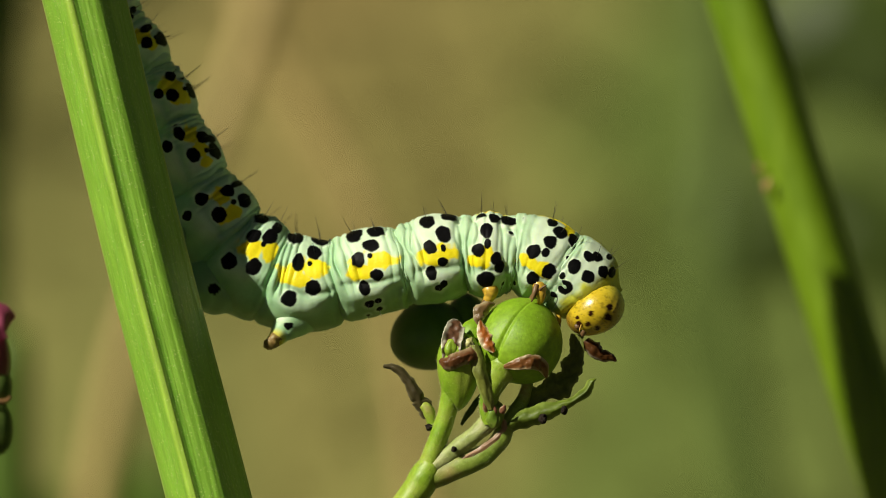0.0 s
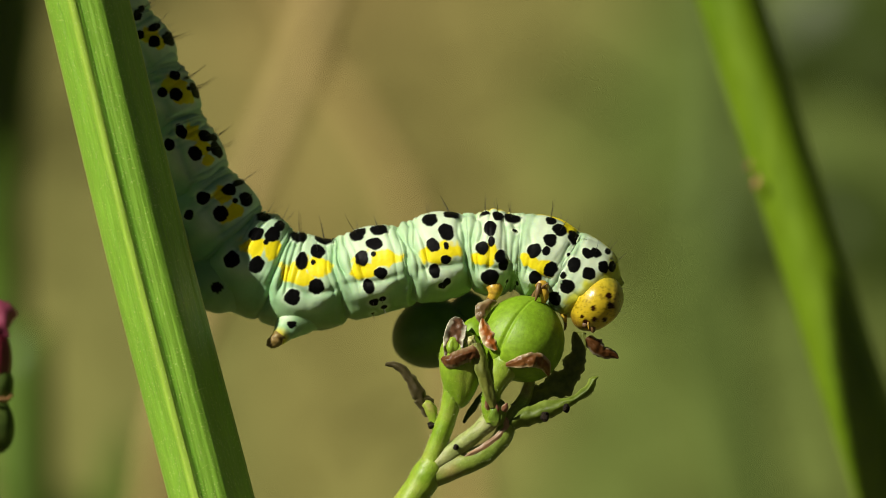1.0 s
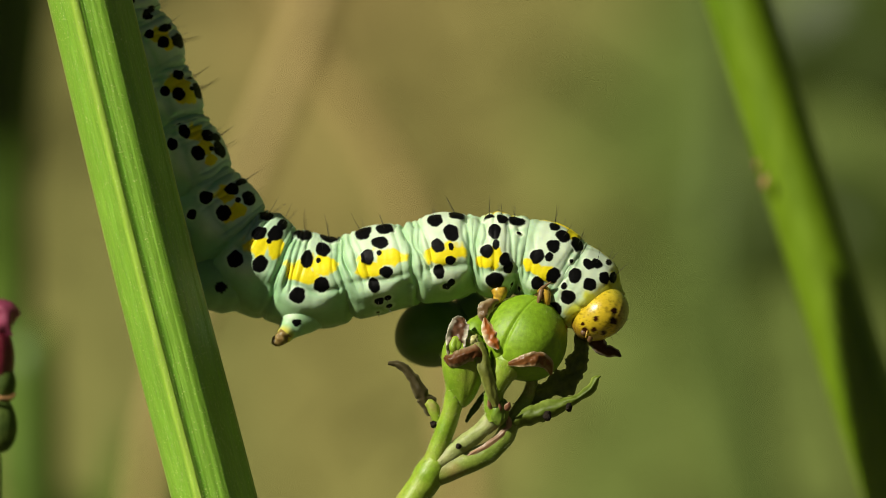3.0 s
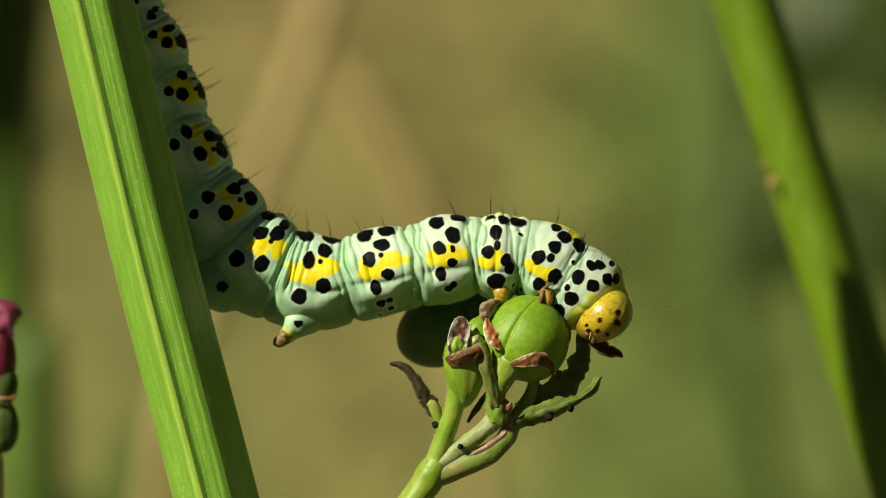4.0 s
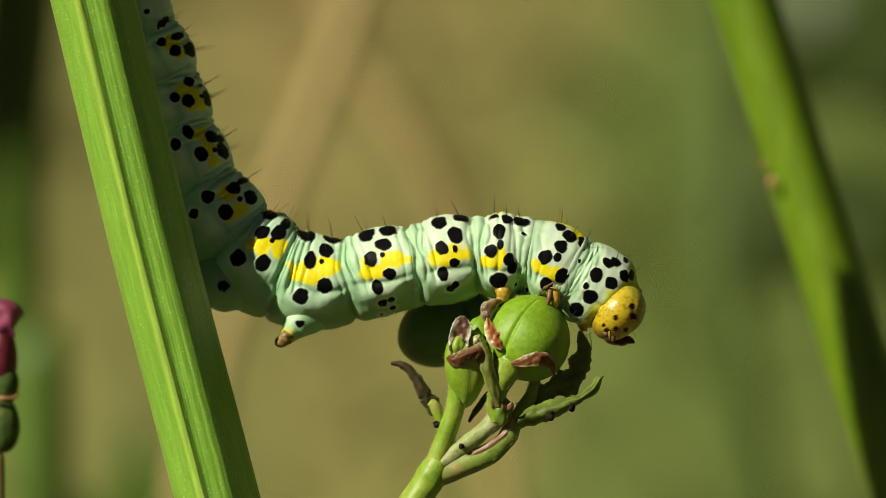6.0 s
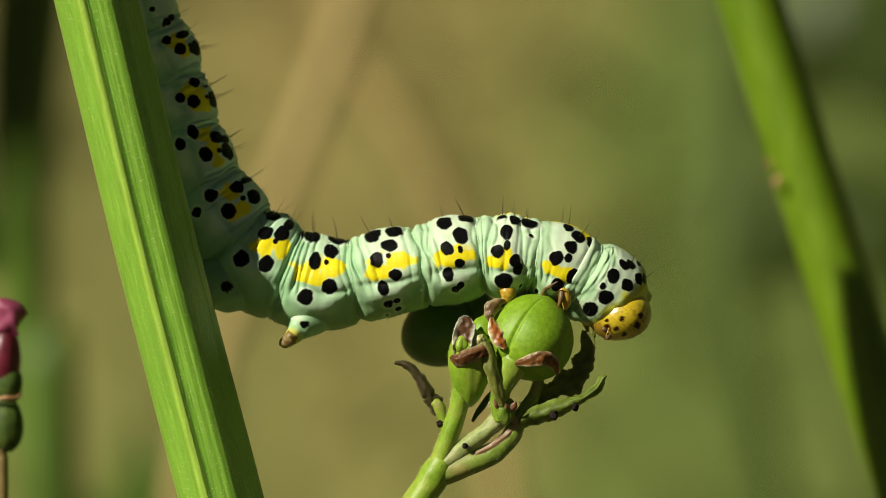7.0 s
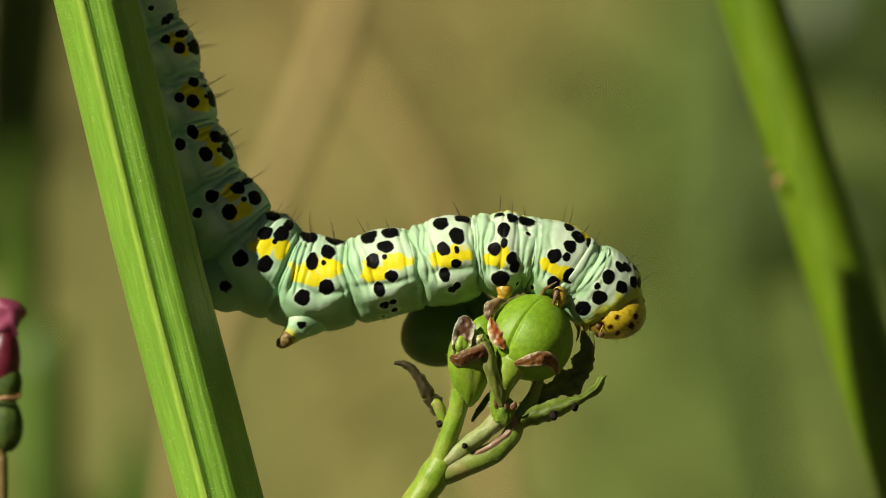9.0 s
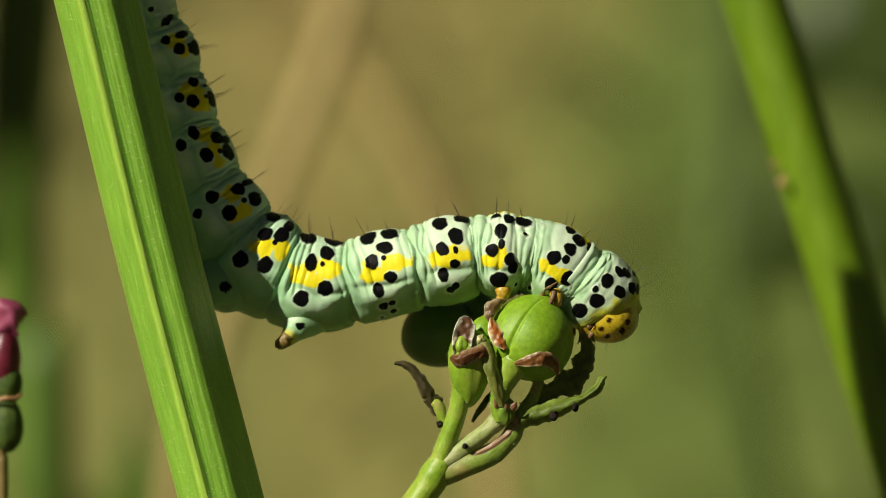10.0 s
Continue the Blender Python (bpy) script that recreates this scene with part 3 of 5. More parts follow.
    # green grows darker towards the belly
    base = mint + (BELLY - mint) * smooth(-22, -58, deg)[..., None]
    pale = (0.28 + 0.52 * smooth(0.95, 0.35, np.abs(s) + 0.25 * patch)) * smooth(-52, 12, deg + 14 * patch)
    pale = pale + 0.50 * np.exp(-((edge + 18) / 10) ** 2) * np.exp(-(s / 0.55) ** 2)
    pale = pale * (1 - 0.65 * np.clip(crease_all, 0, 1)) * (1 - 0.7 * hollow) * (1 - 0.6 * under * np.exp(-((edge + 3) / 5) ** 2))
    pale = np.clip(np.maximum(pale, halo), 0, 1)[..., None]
    last = (j == 12) & (own > 0) & (a > ENDS[12])
    gold = np.where(last, np.maximum(gold, 0.9 * smooth(0.1, 0.6, s + 0.15 * wob + 0.4 * smooth(5, -35, deg)) * (1 - 0.3 * smooth(0.4, 0.8, halo))), gold * smooth(-13, -5, edge + 5 * fine))
    gold = np.maximum(gold, smooth(76, 82, deg + 4 * wob) * (1 - smooth(0.45, 0.75, np.abs(s + 0.2 * wob))) * (j > 9) * own)
    col = base + (PALE * np.minimum(light_tint, 1.0) - base) * pale
    col = col + (np.where(last[..., None], COLLAR, YELLOW) - col) * (gold * np.where(last, 0.95, 1.0))[..., None]
    return relief, col + (BLACK - col) * black[..., None]


RING = np.radians(np.r_[np.linspace(-95, 100, 240), np.linspace(104, 261, 48)]) % (2 * np.pi)


def build_segment(i):
    """One body segment, tucked under its neighbours at both ends."""
    a0, a1 = ENDS[i], ENDS[i + 1]
    over_b = (0.0 if i == 0 else 0.55 if i < 9 else 0.7)
    over_f = (0.7 if i == SEGMENTS - 1 else 0.6)
    along = np.linspace(a0 - over_b, a1 + over_f, 104)
    past = np.maximum(np.maximum(a0 - along, along - a1), 0.0)
    rim = np.where(along < a0, past / max(over_b, 0.01), past / over_f)
    tuck = 1 - 0.05 * smooth(0, 0.25, rim) - 0.30 * smooth(0.35, 1.0, rim)
    if i == SEGMENTS - 1:
        tuck = 1 - 0.36 * smooth(a1 - 1.2, a1 + 0.7, along) ** 1.5 - np.where(along < a0, 0.05 * smooth(0, 0.25, rim) + 0.30 * smooth(0.35, 1.0, rim), 0.0)
    own = ((past < 0.12) | ((i == SEGMENTS - 1) & (along > a1))).astype(float)
    return skin_part("body_segment", along, tuck, own, MIDS[i], "pale mint segment with black spots and a yellow patch")


def skin_part(name, along, tuck, own, middle, label):
    """A closed piece of the body between given arcs, drawn in by tuck, with spots where own is 1."""
    far = (RING > np.pi / 2) & (RING < 1.5 * np.pi)
    w = np.where(RING <= np.pi / 2, RING, np.where(far, np.pi - RING, RING - 2 * np.pi))
    aa, ww = np.meshgrid(along, w, indexing="ij")
    axis = [body_at(min(max(a, 0.0), ARC[-1])) for a in along]
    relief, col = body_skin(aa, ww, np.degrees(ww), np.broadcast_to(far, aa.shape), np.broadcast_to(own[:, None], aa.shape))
    c = np.array([x[0] + x[1] * max(a - ARC[-1], 0.0) for x, a in zip(axis, along)])
    up = np.array([x[2] for x in axis])
    rr = (np.array([x[3] for x in axis])[:, None] + relief) * tuck[:, None]
    toward = np.array((0.0, -1.0, 0.0))
    pts = c[:, None] + rr[..., None] * (np.cos(RING)[None, :, None] * toward + np.sin(RING)[None, :, None] * up[:, None])
    mid = body_at(middle)[0]
    rows, n = pts.shape[:2]
    grid = np.arange(rows * n).reshape(rows, n)
    nxt = np.roll(grid, -1, axis=1)
    quads = np.stack([grid[:-1], nxt[:-1], nxt[1:], grid[1:]], axis=-1).reshape(-1, 4)
    me = bpy.data.meshes.new(name)
    me.from_pydata(((pts - mid) * MM).reshape(-1, 3).tolist(), [], quads.tolist() + [grid[0][::-1].tolist(), grid[-1].tolist()])
    lay = me.attributes.new("pigment", "FLOAT_COLOR", "POINT")
    lay.data.foreach_set("color", np.concatenate([col, np.ones((*col.shape[:2], 1))], axis=-1).astype(np.float32).ravel())
    me.materials.append(BODY)
    me.shade_smooth()
    ob = new(name, me)
    ob.parent = caterpillar
    ob.location = O + Vector(mid) * MM - caterpillar.location
    ob["label"] = label
    return ob


caterpillar = thing("caterpillar", "pale green black-spotted caterpillar stretched from stem to seed capsules", "caterpillar", (-10.51, 1.00, -0.97))
BODY_PARTS = []
for i in range(SEGMENTS):
    seg = build_segment(i)
    BODY_PARTS.append(seg)
    # stiff dark bristles, one on each upper spot and a few below
    a_mid = ARC[48 * i + 24]
    for sa, sth, la, lw in SPOTS.get(i, []):
        if sth < 45 and not -75 < sth < -38:
            continue
        for ang in (math.radians(sth), math.pi - math.radians(sth)):
            c, t, up, r = body_at(a_mid + sa)
            out = math.cos(ang) * np.array((0, -1.0, 0)) + math.sin(ang) * up
            ln = random.uniform(1.0, 1.6) if sth > 0 else random.uniform(0.4, 0.9)
            lean = t * random.uniform(-0.35, 0.15)
            part("bristle", spike(c + out * (r - 0.05), c + (out + lean) * 1.0 * ln + out * r, 0.022, bend=random.uniform(-0.06, 0.06)), BRISTLE, seg)

# soft folds of the neck, drawn out when the head reaches on
NECK = []
for c in (ENDS[12] - 0.35, ENDS[12] + 0.35):
    along = np.linspace(c - 0.8, c + 0.8, 48)
    u = (along - c) / 0.8
    NECK.append(skin_part("neck_fold", along, 0.985 - 0.02 * u ** 2 - 0.22 * u ** 6, np.zeros(48), c, "pale mint neck fold"))

# tail end, hidden up behind the stem
c0, t0, u0, r0 = body_at(0.0)
tail = lump(c0 - t0 * 0.5, -t0, 1.9, 1.9, seed=4)
part("tail", paint(tail, lambda p: tuple(MINT)), BODY, BODY_PARTS[0], "rounded mint tail end")


def build_head():
    """Rounded amber head with dark dots."""
    cen = np.array((9.45, 0.40, -3.81))
    ax = np.array((0.80, 0.0, 0.60))         # long way of the face, from jaw to crown
    ax /= np.linalg.norm(ax)
    out = np.array((0.60, 0.0, -0.80))       # away from the body
    toward = np.array((0.0, -1.0, 0.0))
    n, m = 60, 90
    dots = [(-0.27, -0.23, 0.18), (0.83, 0.17, 0.22), (0.77, -0.43, 0.23), (-0.40, -0.87, 0.18), (-0.90, -0.93, 0.23), (-1.03, -0.50, 0.13), (0.17, -1.10, 0.17)]
    rings, cols = [], []
    for i in range(n + 1):
        f = math.pi * (0.003 + 0.994 * i / n)
        z = -math.cos(f)
        ring = []
        for k in range(m):
            a = 2 * math.pi * k / m
            cy, cs = math.cos(a), math.sin(a)
            r = math.sin(f)
            lobe = 1 - 0.05 * math.exp(-((cs - 1) / 0.06) ** 2)
            p = cen + ax * z * 1.84 + (toward * cy * 1.85 + out * cs * (1.58 if cs > 0 else 1.38)) * r * lobe * (1 + 0.10 * z)
            p = p + 0.02 * noise.noise(tuple(p * 1.5)) * out
            u, v = (p - cen)[0], (p - cen)[2]
            across_ = (u - 0.38 * v) / 1.07
            seam = math.exp(-((across_ - 0.85) / 0.16) ** 2) if cy > 0 else 0.0
            p = p - 0.045 * seam * (toward * cy + out * cs) * r
            col = np.array((0.74, 0.53, 0.025)) * (0.95 + 0.25 * noise.noise(tuple(p * 1.1)))
            mott = noise.noise(tuple(p * 6.0))
            col = col * (1 - 0.45 * smooth(0.12, 0.45, mott))
            col = col + (np.array((0.5, 0.48, 0.05)) - col) * 0.7 * smooth(0.3, 1.0, z)
            # shade of the right cheek put into the head's colour
            cheek_shade = smooth(0.8, 1.3, across_ + 0.1 * mott)
            col = col + (np.array((0.33, 0.25, 0.035)) * (1 - 0.4 * smooth(0.15, 0.4, mott)) - col) * 0.85 * cheek_shade
            mouth = float(smooth(-0.62, -0.95, z + 0.12 * mott))
            col = col + (np.array((0.16, 0.06, 0.015)) - col) * 0.75 * mouth
            if cy > -0.2:
                for du, dv, dr in dots:
                    q = math.hypot(u - du, v - dv) / dr + 0.25 * noise.noise((u * 6, v * 6, 2))
                    col = col + (np.array((0.035, 0.008, 0.004)) - col) * (1 - smooth(0.8, 1.1, q))
            ring.append(p)
            cols.append(col)
        rings.append(ring)
    bm = lofted(rings)
    lay = bm.verts.layers.float_color.new("pigment")
    for v, col in zip(bm.verts, cols):
        v[lay] = (*col, 1.0)
    head = part("head", bm, HEAD, caterpillar, "glossy amber-yellow head with small dark dots", cen)
    for dy in (-0.45, 0.45):
        part("jaw", lump(cen + np.array((-0.62, dy * 0.7 - 0.5, -1.30)), (-0.25, 0, -1), 0.34, 0.2, seed=dy), FOOT, head, "dark brown jaw")
    part("upper_lip", lump(cen + np.array((-0.98, -1.02, -1.02)), (0.4, -0.9, 0.2), 0.15, 0.2, seed=3), FOOT, head, "brown upper lip")
    part("feeler", tube([(*(cen + np.array((-0.75, -1.2, -0.85))), 0.06), (*(cen + np.array((-0.85, -1.35, -1.1))), 0.04), (*(cen + np.array((-0.9, -1.4, -1.35))), 0.02)], 4, 8), LEG, head)
    for k in range(9):
        d = Vector((random.uniform(0.2, 1.0), random.uniform(-0.7, 0.7), random.uniform(-0.8, 0.8))).normalized()
        base = Vector(cen) + d * 1.45
        part("bristle", spike(base, base + d * random.uniform(0.45, 0.8), 0.014), BRISTLE, head)
    return head


HEAD_PART = build_head()

# claws of the breast, gripping the pod
def true_leg(parent, pts, foot):
    leg = part("leg", tube(pts, 6, 14, 0.12, seed=pts[0][0]), LEG, parent, "amber jointed leg")
    part("claw", tube(foot, 4, 8, 0.1), FOOT, leg, "brown claw")


for dy in (0.0, 1.3):
    true_leg(BODY_PARTS[10], [(3.34, 0.2 + dy, -2.24, 0.5), (3.37, 0.0 + dy, -2.63, 0.45), (3.27, 0.0 + dy, -3.00, 0.33), (3.03, 0.0 + dy, -3.30, 0.2)],
             [(3.10, -0.1 + dy, -3.20, 0.2), (2.80, -0.1 + dy, -3.57, 0.13), (2.60, 0.0 + dy, -3.87, 0.03)])
    true_leg(BODY_PARTS[11], [(5.99, -0.3 + dy, -2.23, 0.46), (6.12, -0.6 + dy, -2.69, 0.36), (6.19, -0.6 + dy, -3.09, 0.26), (6.12, -0.5 + dy, -3.49, 0.12)],
             [(5.88, -0.8 + dy, -2.36, 0.15), (5.81, -0.95 + dy, -2.76, 0.16), (5.71, -0.9 + dy, -3.16, 0.1), (5.65, -0.8 + dy, -3.39, 0.03)])
    true_leg(BODY_PARTS[12], [(7.03, 0.9 + dy, -3.48, 0.3), (7.33, 0.9 + dy, -4.05, 0.22), (7.56, 0.8 + dy, -4.58, 0.16), (7.66, 0.8 + dy, -4.98, 0.08)],
             [(7.62, 0.8 + dy, -4.82, 0.1), (7.66, 0.9 + dy, -5.19, 0.07), (7.60, 1.0 + dy, -5.46, 0.03)])
# fleshy hind legs
def false_leg(i, pts, foot, name_label="stubby mint hind leg with brown foot"):
    bm = tube(pts, 24, 80, 0.08, seed=i)
    lo = Vector(pts[-1][:3])
    def rule(p):
        # legs 5 and 6 have a darker mint than leg 7
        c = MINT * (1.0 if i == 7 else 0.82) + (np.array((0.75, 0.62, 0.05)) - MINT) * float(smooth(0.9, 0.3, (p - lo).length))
        c = c + (PALE - c) * 0.25 * float(smooth(-4.2, -3.2, p.z)) * (1.0 if i == 7 else 0.0)
        if i == 7 and p.y < 2.2:
            q = math.hypot((p.x + 8.65) / 0.30, (p.z + 4.45) / 0.22) + 0.3 * noise.noise((p.x * 5, p.z * 5, 0))
            c = c + (BLACK - c) * float(1 - smooth(0.85, 1.1, q))
            # whitish glint painted on the leg in the pale skin colour
            w = math.hypot((p.x + 9.0) / 0.5, (p.z + 4.0) / 0.45)
            c = c + (PALE - c) * 0.5 * float(1 - smooth(0.4, 1.3, w)) * float(smooth(0.85, 1.1, q))
        if i == 6 and p.y < 2.8:
            q = math.hypot((p.x + 13.10) / 0.40, (p.z + 2.24) / 0.34) + 0.3 * noise.noise((p.x * 3, p.z * 3, 4))
            c = c + (BLACK - c) * float(1 - smooth(0.9, 1.05, q))
        return tuple(c)
    bm = paint(bm, rule)
    leg = part("hind_leg", bm, BODY, BODY_PARTS[i], name_label)
    part("foot", tube(foot, 6, 18, 0.35, seed=2 + i), OCHRE, leg, "ochre-brown hooked foot")


for dy in (0.0, 2.6):
    false_leg(7, [(-7.55, 3.7 + dy * 0.6, -2.50, 2.3), (-8.05, 2.85 + dy * 0.8, -3.40, 1.72), (-8.68, 2.2 + dy, -4.30, 1.10), (-9.15, 1.7 + dy, -4.92, 0.62), (-9.48, 1.1 + dy, -5.30, 0.42)],
              [(-9.30, 1.1 + dy, -5.00, 0.34), (-9.50, 1.1 + dy, -5.27, 0.40), (-9.72, 1.1 + dy, -5.47, 0.38), (-9.90, 1.2 + dy, -5.66, 0.30), (-9.98, 1.2 + dy, -5.80, 0.14)])
    false_leg(6, [(-11.50, 3.8, -1.50, 2.3), (-13.40, 2.8 + dy * 0.5, -1.97, 1.80), (-14.75, 1.8 + dy * 0.4, -2.15, 1.2), (-15.60, 0.8 + dy * 0.4, -2.25, 0.7)],
              [(-15.40, 0.9 + dy * 0.4, -2.24, 0.5), (-15.80, 0.5 + dy * 0.4, -2.3, 0.45), (-16.0, 0.2 + dy * 0.4, -2.35, 0.35)])
    false_leg(5, [(-14.11, 5.0, 1.40, 2.0), (-14.97, 3.2 + dy * 0.6, 0.98, 1.2), (-15.72, 1.4 + dy * 0.5, 0.77, 0.7)],
              [(-15.56, 1.5 + dy * 0.5, 0.77, 0.6), (-16.02, 0.9 + dy * 0.5, 0.70, 0.5), (-16.47, 0.1 + dy * 0.4, 0.70, 0.35)])


# ---- the figwort plant it stands on ----
def ribbed_section(f):
    """Four-angled stem with raised ribs, as seen facing the viewer."""
    base = [(-1.0, 0.30), (-0.95, 0.08), (-0.86, -0.12), (-0.74, -0.31), (-0.66, -0.41), (-0.60, -0.455), (-0.54, -0.53), (-0.46, -0.66), (-0.40, -0.76), (-0.34, -0.83), (-0.28, -0.85), (-0.22, -0.835), (-0.17, -0.80), (-0.12, -0.77),
            (-0.06, -0.757), (0.02, -0.755), (0.12, -0.757), (0.22, -0.745), (0.30, -0.735), (0.38, -0.70), (0.46, -0.635), (0.54, -0.545), (0.63, -0.42), (0.74, -0.23), (0.85, -0.03), (0.95, 0.13), (1.0, 0.28),
            (0.80, 0.52), (0.50, 0.76), (0.30, 0.86), (0.10, 0.74), (-0.20, 0.84), (-0.50, 0.78), (-0.85, 0.52)]
    pts = spline(base + [base[0]], 5)[:-1]
    out = []
    for k, p in enumerate(pts):
        vein = (0.002 * math.sin(p[0] * 40 + 3 * noise.noise((f * 14, 3.0, p[0]))) + 0.0012 * math.sin(p[0] * 67 + 1.3)) * float(smooth(0.98, 0.85, abs(p[0]))) * (p[1] < 0.2)
        out.append((-p[0] + 0.007 * noise.noise((k * 0.9, f * 9, 0)), p[1] + vein + 0.007 * noise.noise((k * 0.8, f * 7, 7))))
    return out


figwort = thing("figwort_plant", "green four-angled figwort stem with a cluster of ripening seed capsules", "plant", (12.0, -2.5, -H * 1000))
stem_mesh = sweep([(-24.55, -2.5, 44.25, 2.2), (-24.29, -2.5, 37.65, 2.25), (-23.89, -2.5, 31.05, 2.3), (-23.40, -2.5, 25.77, 2.35), (-22.17, -2.5, 20.49, 2.38), (-20.59, -2.5, 14.55, 2.43), (-17.10, -2.5, 0.00, 2.43), (-13.32, -2.5, -14.55, 2.46), (-10.95, -2.5, -24.39, 2.5), (-9.37, -2.5, -34.95, 2.55), (3.0, -2.5, -90, 2.6), (8.0, -2.5, -250, 2.8), (11.0, -2.5, -500, 3.0), (12.0, -2.5, -802, 3.3)], ribbed_section, 22)
across = ribbed_section(0.0)
lay = stem_mesh.verts.layers.float_color.new("pigment")
for k, v in enumerate(stem_mesh.verts):
    a, d = across[k % len(across)]
    a = -a
    # pale rib; groove shade and backlit glow of the edges put into colour
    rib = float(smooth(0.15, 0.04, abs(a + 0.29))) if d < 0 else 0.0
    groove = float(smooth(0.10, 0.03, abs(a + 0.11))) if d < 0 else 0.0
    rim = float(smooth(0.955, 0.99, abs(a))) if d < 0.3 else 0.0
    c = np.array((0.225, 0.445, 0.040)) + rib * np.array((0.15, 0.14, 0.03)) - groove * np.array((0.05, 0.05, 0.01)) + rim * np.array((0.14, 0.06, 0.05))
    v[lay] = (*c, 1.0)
fuzz(stem_mesh, 5000, figwort, 0.02, 0.06, lambda c: abs(c.z) < 17 and c.y < -2.0, Vector((-0.23, 0, 0.97)))
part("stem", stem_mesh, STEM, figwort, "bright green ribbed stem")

# a leaf added out of view on the stem, to shade the neighbouring stem
part("leaf", blade([(-23.9, -4.2, 31.2, 0.5), (-28.0, -5.5, 31.0, 3.0), (-32.6, -6.0, 30.5, 4.3), (-37.0, -6.3, 29.5, 4.1), (-41.0, -6.5, 28.2, 2.6), (-44.0, -6.6, 27.2, 0.4)], 0.12, 0.15, 8, 0.04, 61.0, ranged=((0.08, 0.16, 0.02), (0.10, 0.19, 0.03))), GREENSEPAL, figwort, "green toothed leaf added out of view for its shade")

# stalks
STALKS = [
    [(-10.30, -2.0, -26.09, 1.25), (-6.60, -1.2, -21.53, 1.1), (-3.35, -0.3, -17.28, 0.96), (-1.62, 0, -14.75, 0.88), (-0.75, 0, -13.35, 0.90), (-0.30, 0, -12.47, 0.74)],
    [(-0.67, 0, -13.03, 0.62), (-0.07, -0.2, -11.46, 0.58), (0.53, -0.4, -9.78, 0.55), (0.80, -0.5, -8.62, 0.6), (1.00, -0.5, -7.68, 0.8)],
    [(-0.27, -0.2, -12.82, 0.5), (1.13, -0.3, -11.62, 0.52), (2.26, -0.4, -10.78, 0.5), (3.13, -0.5, -9.88, 0.55), (3.33, -0.5, -9.02, 0.6)],
    [(-0.67, 0.1, -13.47, 0.7), (0.87, -0.1, -12.83, 0.72), (2.53, -0.2, -12.16, 0.66), (3.60, -0.2, -11.29, 0.55), (4.06, -0.2, -10.36, 0.55), (4.87, 0.2, -9.14, 0.42), (5.34, 0.4, -7.98, 0.34), (5.21, 0.5, -6.98, 0.4)],
    [(-0.27, 0.5, -12.39, 0.4), (0.47, 0.8, -10.50, 0.36), (0.80, 1.2, -8.67, 0.36), (0.81, 3.0, -7.05, 0.34), (-0.14, 4.8, -5.91, 0.4)],
    [(3.25, -0.6, -10.0, 0.62), (3.05, -0.8, -9.15, 0.56), (3.14, -0.95, -8.35, 0.58), (3.46, -0.95, -7.55, 0.74), (3.9, -0.85, -6.75, 1.0), (4.25, -0.6, -6.1, 1.15)]]
part("stalk", tube(STALKS[0], 12, 22, 0.07, 3), STALK, figwort, "green hairy stalk")
part("stalk", tube(STALKS[1], 12, 20, 0.06, 8), STALK, figwort)
part("stalk", tube(STALKS[2], 12, 20, 0.1, 12), FELT, figwort, "pale felted stalk")
part("stalk", tube(STALKS[3], 12, 20, 0.1, 17), AGED, figwort, "ageing olive-green stalk")
part("stalk", tube(STALKS[4], 12, 16, 0.08, 19), STALK, figwort)
part("stalk", tube(STALKS[5], 12, 30, 0.05, 23), STALK, figwort, "pale green flared stalk of the capsule")

def hair_coat(paths, count, name="hairs"):
    """Short glistening hairs with a bead at the tip, standing off the stalks."""
    bm = bmesh.new()
    sp = [spline(p, 20) for p in paths]
    for _ in range(count):
        s = random.choice(sp)
        k = random.randrange(1, len(s) - 2)
        t, side, dep = frame_axes(s[k + 1, :3] - s[k - 1, :3])
        a = random.uniform(0, 2 * math.pi)
        out = math.cos(a) * side + math.sin(a) * dep
        p = s[k, :3] + (s[k + 1, :3] - s[k, :3]) * random.random() + out * s[k, 3] * 0.98
        q = p + out * random.uniform(0.05, 0.12) + t * random.uniform(-0.04, 0.04)
        base = [bm.verts.new(p + 0.010 * (math.cos(j * 2.1) * t + math.sin(j * 2.1) * np.cross(out, t))) for j in range(3)]
        top = bm.verts.new(q)
        for j in range(3):
            bm.faces.new((base[j], base[(j + 1) % 3], top))
        r = random.uniform(0.013, 0.027)
        oct_ = [bm.verts.new(q + np.array(v) * r) for v in ((1, 0, 0), (0, 1, 0), (-1, 0, 0), (0, -1, 0), (0, 0, 1), (0, 0, -1))]
        for j in range(4):
            bm.faces.new((oct_[j], oct_[(j + 1) % 4], oct_[4]))
            bm.faces.new((oct_[(j + 1) % 4], oct_[j], oct_[5]))
    ob = part(name, bm, HAIR, figwort, "fine glistening hairs")
    ob["kind"] = "stuff"


# capsules with the withered remains of their flowers
pod_mesh = lump((4.90, 0.20, -5.24), (0.42, -0.08, 1.0), 2.55, 2.6, (-0.42, math.pi - 0.42), 0.06, 0.10, 0.12, 56, 180, 1)
fuzz(pod_mesh, 260, figwort, 0.01, 0.03, lambda c: c.y < 1.0)
pod = part("seed_capsule", pod_mesh, CAPSULE, figwort, "plump bright green seed capsule")
part("sepal", blade([(3.37, -1.97, -5.88, 0.10), (3.11, -1.96, -5.46, 0.42), (2.87, -1.77, -4.99, 0.48), (2.67, -1.37, -4.50, 0.34), (2.56, -1.11, -4.06, 0.08)], 0.022, 0.15, 12, 0.05, 2.0, 21, turn=0.25, ranged=((0.40, 0.115, 0.018), (0.88, 0.78, 0.46)), rim_at=0.40), SEPAL, pod, "withered red-brown sepal with cream rim")
